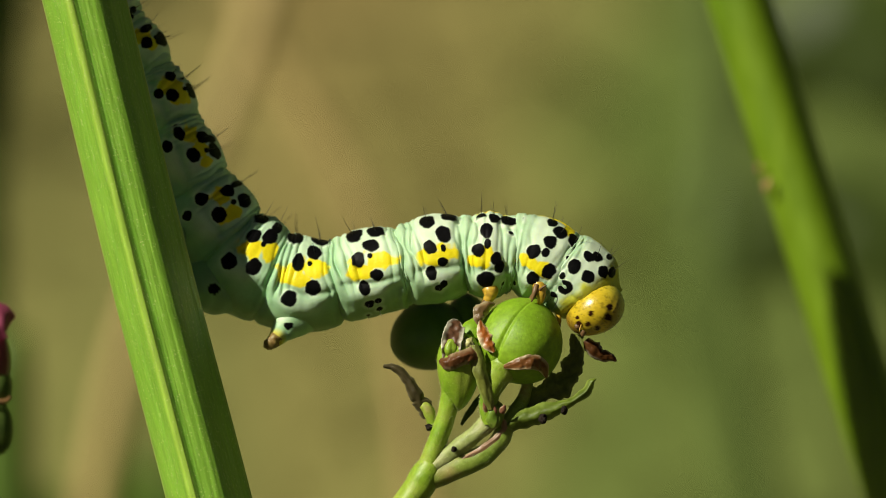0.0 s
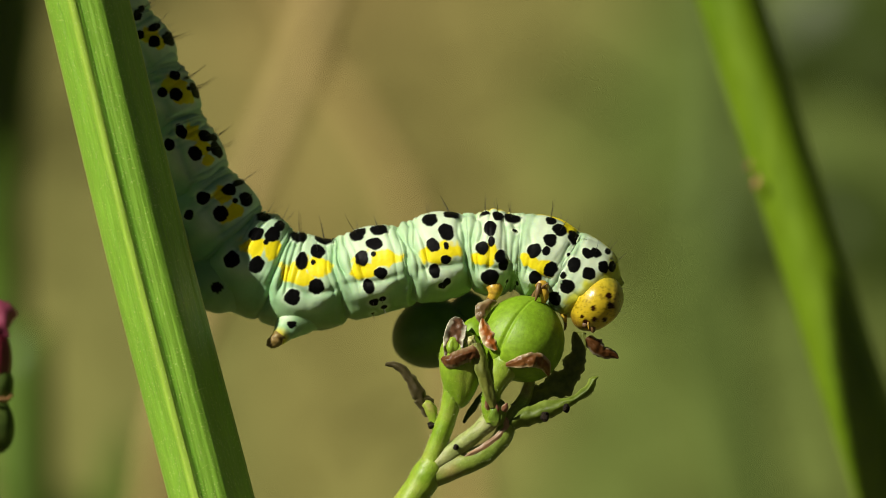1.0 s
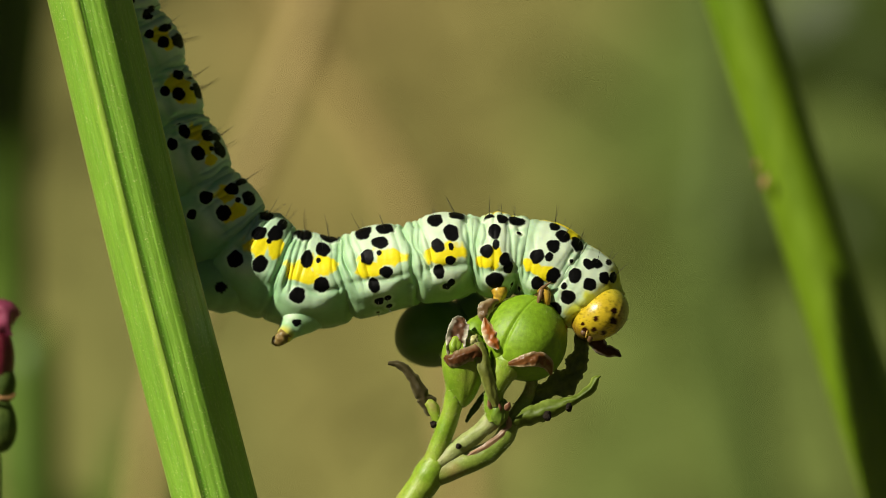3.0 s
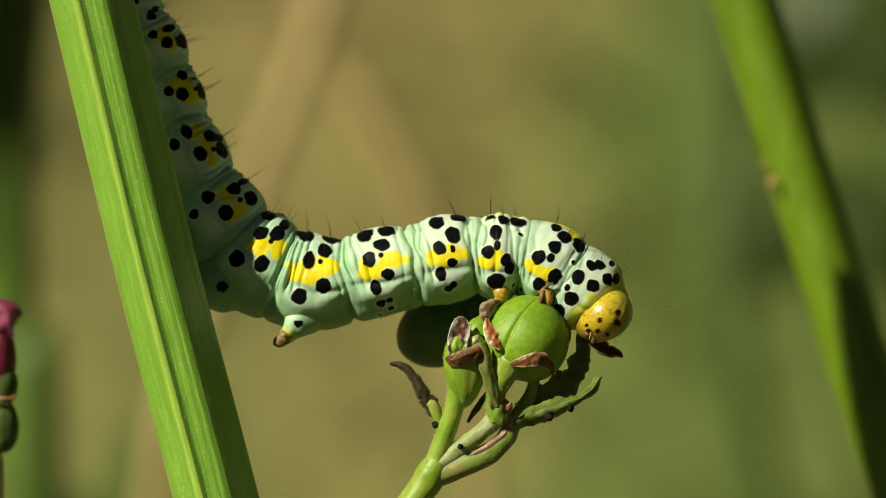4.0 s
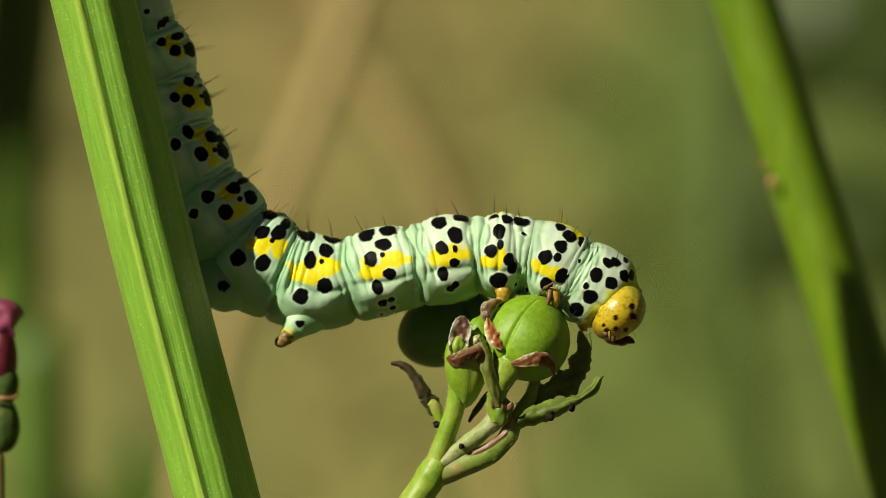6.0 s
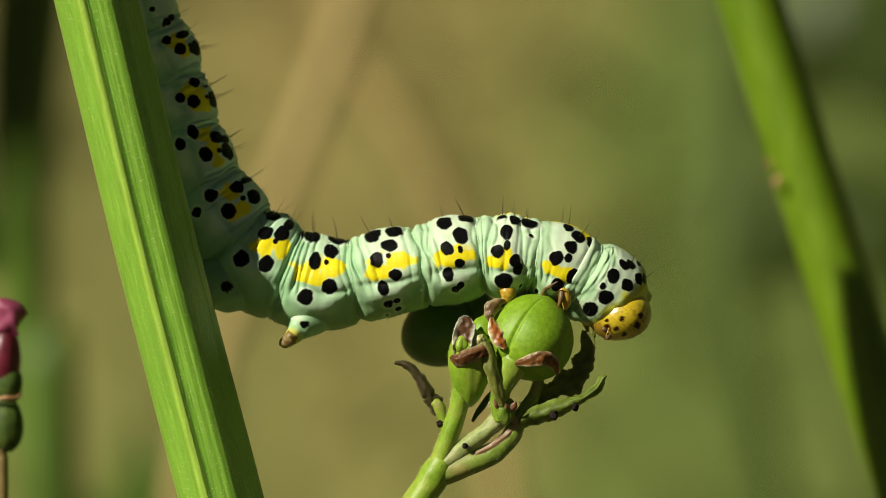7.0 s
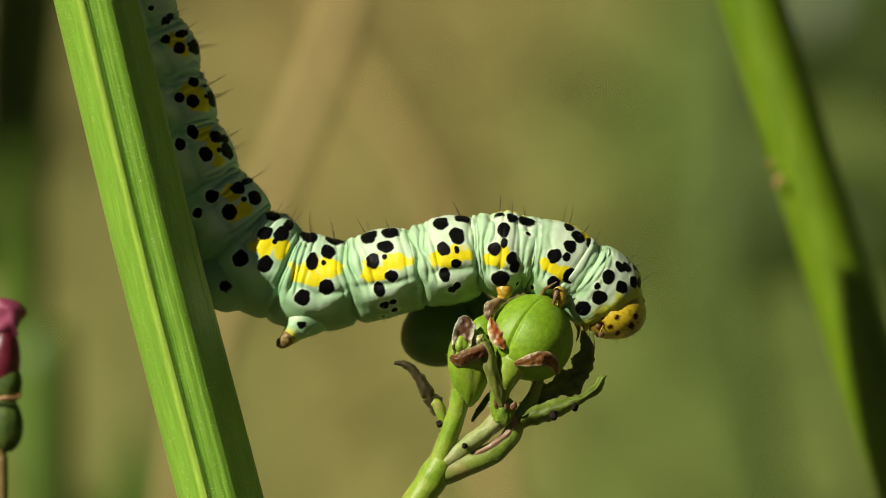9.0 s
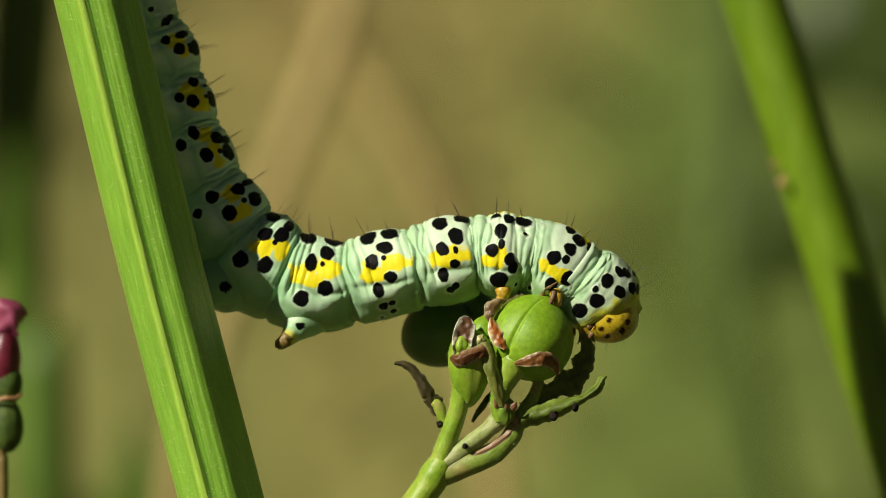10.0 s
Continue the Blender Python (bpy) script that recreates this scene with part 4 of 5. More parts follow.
part("sepal", blade([(2.52, -1.00, -4.28, 0.16), (2.48, -1.10, -3.86, 0.36), (2.66, -1.00, -3.49, 0.44), (3.02, -0.70, -3.20, 0.34), (3.40, -0.30, -3.07, 0.08)], 0.02, 0.4, 10, 0.14, 6.5, 17, ranged=((0.22, 0.13, 0.05), (0.55, 0.46, 0.26)), rim_at=0.4), SEPAL, pod, "thin brown papery sepal")
part("sepal", blade([(3.93, -1.87, -6.76, 0.12), (4.55, -2.29, -6.62, 0.32), (5.20, -2.43, -6.48, 0.42), (5.81, -2.25, -6.49, 0.46), (6.27, -1.63, -6.87, 0.36), (6.46, -0.81, -7.41, 0.10)], 0.022, 0.25, 12, 0.06, 5.0, 21, ranged=((0.22, 0.085, 0.022), (0.58, 0.44, 0.24)), rim_at=0.5), SEPAL, pod, "withered brown sepal with pale rim")
part("style", tube([(5.50, 0.1, -2.97, 0.14), (5.72, -0.4, -2.46, 0.1), (6.04, -0.9, -2.23, 0.09), (6.44, -1.2, -1.96, 0.03)], 5, 8, 0.2), FOOT, pod, "dry brown style")

dark = part("seed_capsule", lump((-0.41, 6.00, -5.02), (-0.1, 0, 1.0), 2.15, 2.4, (0.6, math.pi + 0.6), 0.03, 0.1, 0.1, 32, 56, 6), SHADECAP, figwort, "dark green seed capsule, the caterpillar's shade put into its colour")
part("seed_capsule", lump((1.78, 6.60, -4.07), (0.1, 0, 1.0), 1.5, 1.35, (), 0, 0.1, 0.1, 24, 40, 8), SHADECAP, figwort, "dark green seed capsule, the caterpillar's shade put into its colour")

bud_mesh = lump((1.33, -0.60, -7.05), (0.04, -0.05, 1.0), 2.3, 1.30, (0.3, 2.6), 0.06, -0.30, 0.05, 32, 48, 9)
fuzz(bud_mesh, 320, figwort, 0.03, 0.08, lambda c: c.y < 0.5)
bud = part("seed_capsule", bud_mesh, STALK, figwort, "opened pale green calyx with withered lobes")
part("sepal", blade([(0.75, -1.50, -6.32, 0.40), (0.82, -1.75, -5.76, 0.56), (0.88, -1.75, -5.21, 0.60), (1.03, -1.50, -4.66, 0.60), (1.17, -1.20, -4.28, 0.48), (1.31, -1.00, -4.08, 0.10)], 0.022, -0.2, 12, 0.05, 12.0, 21, ranged=((0.15, 0.07, 0.035), (0.90, 0.86, 0.66)), rim_at=0.5), SEPAL, bud, "withered brown sepal with white rim")
part("sepal", blade([(1.55, -1.50, -5.93, 0.20), (1.77, -1.75, -5.57, 0.34), (1.96, -1.70, -5.26, 0.30), (2.10, -1.40, -5.07, 0.08)], 0.022, 0.4, 10, 0.14, 14.0, ranged=((0.60, 0.58, 0.22), (0.86, 0.82, 0.52))), SEPAL, bud, "pale yellow papery sepal")
part("sepal", blade([(0.15, -1.70, -6.37, 0.22), (0.51, -2.10, -6.49, 0.48), (1.02, -2.35, -6.41, 0.46), (1.57, -2.35, -6.19, 0.44), (2.13, -2.20, -6.11, 0.46), (2.47, -1.90, -6.36, 0.16)], 0.022, 0.8, 12, 0.08, 15.0, 21, ranged=((0.17, 0.065, 0.022), (0.42, 0.30, 0.17)), rim_at=0.45), SEPAL, bud, "curled dark brown sepal")
part("sepal", blade([(2.25, -1.9, -5.46, 0.18), (2.36, -2.0, -6.32, 0.42), (2.62, -1.95, -7.31, 0.40), (2.95, -1.75, -8.42, 0.36), (3.20, -1.45, -9.3, 0.2)], 0.04, 0.5, 9, 0.12, 18.0, ranged=((0.22, 0.24, 0.04), (0.36, 0.42, 0.10))), GREENSEPAL, bud, "olive withered sepal")
part("seed_heart", lump((0.82, -1.62, -5.65), (0, 0, 1), 0.55, 0.42, (0.2,), 0.08, 0, 0, 20, 32, 3, 0.10), STALK, bud, "yellow-green ovary")
part("seed_capsule", lump((2.11, 0.30, -5.25), (0.05, 0, 1), 1.25, 0.95, (0.3,), 0.03, 0.05, 0.1, 28, 48, 13), CAPSULE, figwort, "small green seed capsule tucked behind the calyx")

hair_coat(STALKS, 2600)

# bracts
part("bract", blade([(3.86, -0.5, -10.45, 0.35), (4.85, -0.6, -9.94, 0.55), (5.92, -0.7, -9.64, 0.60), (7.04, -0.8, -9.20, 0.42), (8.04, -0.8, -8.77, 0.24), (8.77, -0.8, -8.27, 0.3), (9.11, -0.7, -7.68, 0.22), (9.31, -0.6, -7.52, 0.08)], 0.2, 0.7, 9, 0.2, 31.0, ranged=((0.15, 0.21, 0.02), (0.29, 0.38, 0.06))), GREENSEPAL, figwort, "curved green bract with chewed rim")
part("bract", blade([(4.38, 0.6, -9.39, 0.3), (5.71, 0.4, -8.65, 0.6), (6.94, 0.3, -8.04, 0.72), (7.81, 0.4, -7.21, 0.68), (8.19, 0.6, -6.11, 0.46), (8.36, 0.8, -4.92, 0.4)], 0.14, -0.35, 10, 0.4, 34.0, ranged=((0.16, 0.19, 0.025), (0.30, 0.33, 0.06))), GREENSEPAL, figwort, "dark green bract with chewed edge")
part("bract", blade([(-3.14, 0.4, -6.78, 0.12), (-2.40, 0.3, -6.91, 0.25), (-1.73, 0.2, -7.57, 0.3), (-1.20, 0.1, -8.50, 0.42), (-0.87, 0.2, -9.04, 0.5), (-0.53, 0.3, -9.81, 0.3)], 0.12, 0.5, 8, 0.25, 37.0, ranged=((0.075, 0.06, 0.025), (0.22, 0.19, 0.10))), SEPAL, figwort, "shrivelled grey-brown bract")
part("bract", tube([(-0.87, 0.2, -9.04, 0.24), (-0.50, 0.2, -9.37, 0.34), (-0.27, 0.3, -10.15, 0.30), (0.00, 0.3, -11.05, 0.3)], 6, 14, 0.2, 40), STALK, figwort, "green bract base")
part("bract", blade([(1.47, 0.8, -10.27, 0.08), (1.87, 0.9, -9.60, 0.18), (2.41, 0.9, -8.83, 0.18), (2.81, 0.9, -8.33, 0.1)], 0.1, 0.3, 7, 0.2, 43.0, ranged=((0.08, 0.11, 0.02), (0.16, 0.18, 0.05))), GREENSEPAL, figwort, "dark green bract")
part("withered_knot", lump((3.42, -0.85, -9.60), (0.1, 0, 1), 0.85, 0.56, (0.5, 2.2), 0.12, 0, 0, 24, 36, 44, 0.10), AGED, figwort, "hairy pinkish green node")
for k, (bx, bz, tx, tz) in enumerate(((3.0, -9.45, 2.75, -8.85), (3.45, -9.7, 3.35, -9.0), (3.8, -9.5, 4.0, -9.0))):
    part("scale", blade([(bx, -1.25, bz, 0.16), ((bx + tx) / 2, -1.42, (bz + tz) / 2, 0.20), (tx, -1.4, tz, 0.05)], 0.03, 0.4, 7, 0.10, 80.0 + k, 9, ranged=((0.26, 0.11, 0.06), (0.46, 0.32, 0.18))), SEPAL, figwort, "small reddish withered scale")

part("withered_sheath", blade([(0.97, -0.62, -12.50, 0.05), (1.80, -0.72, -12.08, 0.16), (2.62, -0.76, -11.64, 0.20), (3.52, -0.72, -11.02, 0.26), (3.98, -0.74, -10.40, 0.24), (3.90, -0.80, -9.85, 0.08)], 0.05, 0.3, 10, 0.10, 71.0, ranged=((0.40, 0.22, 0.11), (0.60, 0.44, 0.26))), SEPAL, figwort, "pinkish brown withered ridge")

# crumbs of droppings caught on the stalks
for (x, y, z), rr in (((7.49, -1.40, -9.31), 0.2), ((6.23, -1.50, -9.81), 0.22), ((1.00, -1.00, -11.62), 0.13), ((-0.47, -0.20, -10.36), 0.16)):
    crumb = part("dropping", lump((x, y, z), (random.uniform(-0.4, 0.4), 0, 1), rr * 1.4, rr, (), 0, 0, 0, 12, 16, x, 0.35), FRASS, None)
    tagged(crumb, "tiny black caterpillar dropping stuck on the stalk", "dropping", "droppings on the stalks")

# torn scrap of bract in the caterpillar's jaws
scrap = thing("leaf_scrap", "torn dry brown scrap of bract held in the jaws", "leaf scrap", (8.89, 0.60, -5.25))
part("scrap_blade", blade([(8.75, 0.6, -5.18, 0.25), (9.15, 0.5, -5.58, 0.42), (9.69, 0.6, -5.98, 0.4), (10.23, 0.7, -6.12, 0.3), (10.63, 0.8, -6.39, 0.06)], 0.06, 0.5, 7, 0.35, 51.0), SEPAL, scrap)


# ---- neighbouring plants ----
def build_right_stem():
    plant = thing("figwort", "smooth bright green plant stem slanting in sunlight", "plant stem", (66.0, 44.0, -H * 1000))
    def sec(f):
        out = []
        for k in range(40):
            a = 2 * math.pi * k / 40
            r = 1 + 0.03 * math.cos(4 * a + 0.6)
            out.append((r * math.cos(a), r * math.sin(a)))
        return out
    part("stem", sweep([(15.54, 44.00, 33.78, 2.07), (17.69, 44.00, 25.93, 2.13), (20.56, 44.00, 17.30, 2.18), (24.25, 44.00, 5.53, 2.20), (28.09, 44.00, -6.63, 2.23), (31.62, 44.00, -17.30, 2.29), (35.94, 44.00, -31.74, 2.40), (52, 44, -90, 2.6), (60, 44, -250, 2.8), (65, 44, -500, 3.0), (66, 44, -802, 3.3)], sec, 12), FARSTEM, plant)
    part("leaf_scar", lump((22.29, 42.00, 4.64), (0.3, 0, 1), 0.5, 0.24), TAN, plant, "small tan scar")
    part("leaf_scar", lump((21.76, 42.30, 5.81), (0.3, 0, 1), 0.3, 0.16), TAN, plant, "small tan scar")
    return plant


RIGHT_STEM = build_right_stem()


def build_flower():
    f = thing("figwort_flower", "small dark red figwort flower with pink lip above a green calyx", "flower", (-27.8, 11.0, -H * 1000))
    part("flower_stem", tube([(-28.06, 11.00, -2.75, 0.25), (-27.71, 11.00, -6.93, 0.3), (-27.50, 11.00, -12.50, 0.32), (-27.43, 11.00, -15.35, 0.34), (-27.6, 11, -40, 0.4), (-27.8, 11, -200, 0.8), (-27.8, 11, -802, 1.4)], 8, 12, 0.05), STRIG, f, "thin brown stalk")
    part("lip", blade([(-28.33, 11.00, -5.19, 0.8), (-27.57, 10.40, -4.55, 1.3), (-26.86, 10.20, -4.13, 1.25), (-26.41, 10.60, -4.00, 0.85), (-26.04, 11.00, -4.00, 0.3)], 0.14, 0.25, 8, 0.08, 3.3), PINK, f, "pink upper lip")
    part("corolla", lump((-27.29, 11.00, -6.93), (0.03, 0, 1), 2.1, 1.0, (0.8,), 0.06, -0.05, 0, 24, 32, 3), WINE, f, "wine-red flower tube")
    part("corolla_base", lump((-27.15, 11.00, -8.39), (0.03, 0, 1), 1.3, 0.95, (), 0.06, -0.05, 0, 24, 32, 5), CALYX, f)
    part("calyx", lump((-27.15, 11.00, -10.83), (0, 0, 1), 1.75, 1.0, (0.4,), 0.04, 0.1, 0, 24, 32, 4), CALYX, f, "dark green calyx")
    part("calyx_rim", tube([(-28.04, 10.20, -9.40, 0.12), (-27.17, 9.90, -9.19, 0.14), (-26.51, 10.20, -9.20, 0.14), (-26.21, 10.70, -8.90, 0.07)], 6, 10, 0.2), TAN, f, "tan withered rim")
    return f


build_flower()


def build_soft_plants():
    """Growth close behind, far out of focus."""
    out = []
    g = thing("green_stalk", "broad green plant stalk behind the flower", "plant stalk", (-45, 230, -H * 1000))
    part("stalk", tube([(-47.60, 230, 80.00, 5.00), (-48.00, 230, 45.00, 4.80), (-48.90, 230, 25.10, 4.60), (-49.80, 230, 9.00, 3.90), (-49.20, 230, -3.80, 3.20), (-48.30, 230, -16.60, 2.70), (-47.70, 230, -28.20, 2.70), (-46.00, 230, -80.00, 3.60), (-45, 230, -802, 4.6)], 10, 16, 0.06), SHADYSTEM, g)
    # unseen leaf, added so that the stalk's upper part lies in shade
    part("leaf", blade([(-51.5, 228, -3.0, 0.8), (-60, 222, 8, 6), (-66, 217, 24, 11), (-66, 217, 44, 12), (-63, 219, 62, 1)], 0.3, 0.2, 8, 0.08, 17.0, ranged=((0.09, 0.16, 0.02), (0.11, 0.19, 0.03))), GREENSEPAL, g, "broad green leaf added out of view to shade the stalk")
    out.append(g)
    for pts in ([(-7.29, 330.00, 73.00, 1.9), (-12.72, 330.00, 41.97, 2.0), (-18.93, 330.00, 22.57, 2.0), (-27.46, 330.00, 1.63, 2.0), (-36.77, 330.00, -27.85, 2.1), (-50, 330, -120, 3.4), (-80, 330, -300, 3.6), (-90, 330, -802, 4)],
                [(-26.43, 400.00, 81.83, 1.9), (-18.61, 400.00, 38.35, 2.0), (-10.78, 400.00, 22.70, 2.0), (-2.09, 400.00, 7.04, 2.0), (5.74, 400.00, -22.52, 2.0), (14, 400, -120, 3.2), (20, 400, -300, 3.3), (22, 400, -802, 3.6)]):
        s = thing("dry_stalk", "dry straw-coloured grass stalk far out of focus", "grass stalk", (pts[-1][0], pts[-1][1], -H * 1000), "dry grass stalks")
        part("stalk", tube(pts, 8, 14, 0.05), STRAW, s)
        for k in (1, 3, 5):
            part("node", lump(pts[k][:3], np.array(pts[k + 1][:3]) - np.array(pts[k][:3]), pts[k][3] * 1.3, pts[k][3] * 1.25), STRAW, s)
        out.append(s)
    low = thing("green_shoot", "young green shoot blurred low behind the stem", "plant", (-52, 400, -H * 1000))
    part("stalk", tube([(-51, 400, -44, 2.5), (-52, 400, -200, 3), (-52, 400, -802, 4)], 6, 12), SHADYSTEM, low)
    for lx, top, w in ((9, -30, 7), (-7, -36, 6), (3, -26, 5)):
        part("leaf", blade([(-51, 400, -60, 1.5), (-51 + lx * 0.5, 396, -50, w * 0.8), (-51 + lx, 393, -42, w), (-51 + lx * 1.3, 391, top, 0.6)], 0.3, 0.2, 6, 0.08, lx * 1.0, ranged=((0.12, 0.21, 0.02), (0.15, 0.25, 0.03))), GREENSEPAL, low)
    d = thing("leafy_shoot", "dark green leafy shoot blurred in the distance", "plant", (115, 700, -H * 1000))
    part("stalk", tube([(61.81, 700.00, 132.39, 4), (64.35, 700.00, 30.65, 5), (65.62, 700.00, -32.94, 6), (120, 700, -300, 10), (115, 700, -802, 12)], 6, 12), LEAF, d)
    for x, z, lx, w in ((70, 30, 30, 16), (64, -10, 30, 14), (66, 90, 34, 16)):
        part("leaf", blade([(x, 690, z, 2), (x + lx * 0.35, 685, z + 12, w * 0.8), (x + lx * 0.8, 680, z + 16, w), (x + lx * 1.4, 678, z + 6, w * 0.6), (x + lx * 1.8, 676, z - 6, 1)], 0.5, 0.2, 6, 0.08, x * 1.0, ranged=((0.06, 0.09, 0.016), (0.08, 0.12, 0.02))), SEPAL, d)
    out.append(d)
    return out


SOFT = build_soft_plants()


# ---- motion ----
def slid(part_, rows):
    """Keys a part by (seconds, mm right, mm up, degrees anticlockwise to the viewer, degrees turned away, mm back) from where it was built."""
    home = part_.location.copy()
    walk(part_, [(t, Matrix.Translation(home + Vector((dx * MM, (more[1] if more else 0.0) * MM, dz * MM))) @ pose(0, 0, 0, 0, -turn, more[0] if more else 0.0)) for t, dx, dz, turn, *more in rows])


def motions():
    slid(BODY_PARTS[0], [(0, -1.35, -0.01, 6.2), (0.5, -1.00, 0.04, 4.2), (1, -0.83, 0.05, 3.6), (1.5, -0.62, 0.06, 2.5), (2, -0.46, 0.06, 1.2), (2.5, -0.34, 0.18, -0.3), (4, -0.02, 0.18, -0.6), (4.5, 0.00, -0.00, -0.0), (5, -0.56, 0.02, 2.4), (5.5, 0.37, -0.64, -1.1), (7, 0.88, -0.46, -2.2), (7.5, 0.87, -0.40, -2.4), (8, 0.87, -0.43, -2.8), (8.5, 0.80, -0.45, -2.1), (9, 0.83, -0.36, -2.4), (9.5, 0.80, -0.44, -2.2), (10, 0.79, -0.43, -2.2)])
    slid(BODY_PARTS[1], [(0, -1.01, -0.01, 6.2), (0.5, -0.75, 0.03, 4.2), (1, -0.62, 0.04, 3.6), (1.5, -0.47, 0.04, 2.5), (2, -0.34, 0.04, 1.2), (2.5, -0.25, 0.14, -0.3), (4, -0.02, 0.14, -0.6), (4.5, 0.00, -0.00, -0.0), (5, -0.42, 0.01, 2.4), (5.5, 0.28, -0.48, -1.1), (7, 0.66, -0.34, -2.2), (7.5, 0.65, -0.30, -2.4), (8, 0.65, -0.32, -2.8), (8.5, 0.60, -0.34, -2.1), (9, 0.62, -0.27, -2.4), (9.5, 0.60, -0.33, -2.2), (10, 0.59, -0.32, -2.2)])
    slid(BODY_PARTS[2], [(0, -0.75, -0.01, 8.8), (0.5, -0.55, 0.02, 6.0), (1, -0.46, 0.03, 5.1), (1.5, -0.35, 0.03, 3.5), (2, -0.26, 0.03, 1.8), (2.5, -0.19, 0.10, -0.4), (4, -0.01, 0.10, -0.9), (4.5, 0.00, -0.00, -0.0), (5, -0.31, 0.01, 3.5), (5.5, 0.21, -0.36, -1.5), (7, 0.49, -0.26, -3.1), (7.5, 0.48, -0.22, -3.4), (8, 0.48, -0.24, -4.0), (8.5, 0.44, -0.25, -3.0), (9, 0.46, -0.20, -3.4), (9.5, 0.44, -0.24, -3.1), (10, 0.44, -0.24, -3.1)])
    slid(BODY_PARTS[3], [(0, -0.24, 0.04, 5.6), (0.5, -0.20, 0.02, 3.9), (1, -0.16, 0.03, 3.1), (1.5, -0.14, 0.03, 2.6), (2, -0.16, 0.03, 1.8), (2.5, -0.19, 0.05, 0.9), (4, -0.06, 0.10, -0.3), (4.5, 0.00, -0.00, -0.0), (5, -0.11, 0.01, 2.4), (5.5, 0.05, -0.15, -1.0), (7, 0.33, -0.31, -3.2), (7.5, 0.33, -0.32, -3.2), (8, 0.27, -0.29, -3.1), (8.5, 0.29, -0.30, -2.7), (9, 0.30, -0.30, -2.9), (9.5, 0.29, -0.30, -2.4), (10, 0.28, -0.29, -2.4)])
    slid(BODY_PARTS[4], [(0, -0.03, 0.04, 1.4), (0.5, -0.04, 0.02, 1.0), (1, -0.05, 0.03, 0.5), (1.5, 0.01, -0.02, 0.9), (2, 0.00, -0.02, 0.9), (2.5, -0.03, -0.00, 0.7), (4, -0.01, -0.00, 0.0), (4.5, 0.00, -0.00, -0.0), (5, -0.01, 0.01, 0.7), (5.5, -0.05, -0.00, -0.2), (7, 0.03, -0.05, -2.1), (7.5, 0.02, -0.02, -2.1), (8, 0.02, -0.03, -1.5), (8.5, 0.04, -0.05, -1.9), (9, 0.05, -0.05, -1.5), (9.5, 0.09, -0.09, -1.7), (10, 0.08, -0.08, -1.7)])
    slid(BODY_PARTS[5], [(0, -0.03, 0.04, -0.6), (0.5, -0.04, 0.02, -0.0), (1, -0.05, -0.02, -0.3), (1.5, 0.01, -0.02, 0.2), (2, 0.00, -0.02, 0.3), (2.5, -0.03, -0.05, 0.1), (4, -0.01, -0.00, -0.0), (4.5, 0.00, -0.00, -0.0), (5, -0.01, 0.01, -0.0), (5.5, -0.05, -0.00, 0.6), (7, -0.12, 0.05, -0.3), (7.5, -0.13, 0.03, -0.4), (8, -0.08, 0.02, -0.4), (8.5, -0.12, 0.00, -0.7), (9, -0.05, 0.00, -0.7), (9.5, -0.07, -0.04, -1.1), (10, -0.07, -0.03, -1.1)])
    slid(BODY_PARTS[6], [(0, -0.09, -0.01, -0.6), (0.5, -0.04, 0.02, -0.2), (1, -0.05, -0.02, 0.1), (1.5, 0.01, 0.03, 0.8), (2, 0.05, -0.02, 0.4), (2.5, 0.02, -0.05, 1.2), (4, -0.01, -0.00, 0.4), (4.5, 0.00, -0.00, -0.0), (5, -0.01, 0.01, 0.0), (5.5, -0.00, 0.05, 0.5), (7, -0.02, -0.05, 0.3), (7.5, -0.03, -0.02, 0.6), (8, -0.03, -0.03, -0.3), (8.5, -0.07, -0.05, -0.5), (9, -0.05, -0.05, -0.5), (9.5, -0.07, -0.09, -0.8), (10, -0.07, -0.08, -0.9)])
    slid(BODY_PARTS[7], [(0, -0.17, 0.05, 0.7), (0.5, -0.08, 0.02, 0.7), (1, -0.09, 0.01, 0.5), (1.5, 0.04, 0.07, 0.8), (2, 0.01, 0.03, 0.3), (2.5, 0.05, 0.07, 0.4), (4, 0.06, 0.02, 0.1), (4.5, 0.00, -0.00, -0.0), (5, -0.01, 0.01, 0.0), (5.5, 0.02, 0.03, 0.5), (7, 0.15, -0.07, 0.1), (7.5, 0.09, -0.02, 0.3), (8, 0.02, -0.09, -0.0), (8.5, -0.03, -0.11, -0.3), (9, -0.00, -0.10, -0.0), (9.5, -0.07, -0.16, 0.0), (10, -0.09, -0.15, -0.3)])
    slid(BODY_PARTS[8], [(0, -0.24, 0.17, -0.6), (0.5, -0.15, 0.17, -0.4), (1, -0.13, 0.15, 0.3), (1.5, 0.01, 0.24, -0.0), (2, -0.03, 0.16, -0.7), (2.5, 0.04, 0.18, -0.3), (4, 0.04, 0.05, -0.0), (4.5, 0.00, -0.00, -0.0), (5, -0.01, 0.01, 0.0), (5.5, -0.00, 0.08, 0.2), (7, 0.21, -0.03, -0.3), (7.5, 0.12, 0.01, 0.2), (8, -0.00, -0.06, -0.7), (8.5, -0.07, -0.10, -0.4), (9, -0.00, -0.10, -0.4), (9.5, -0.07, -0.17, -0.2), (10, -0.07, -0.14, -0.4)])
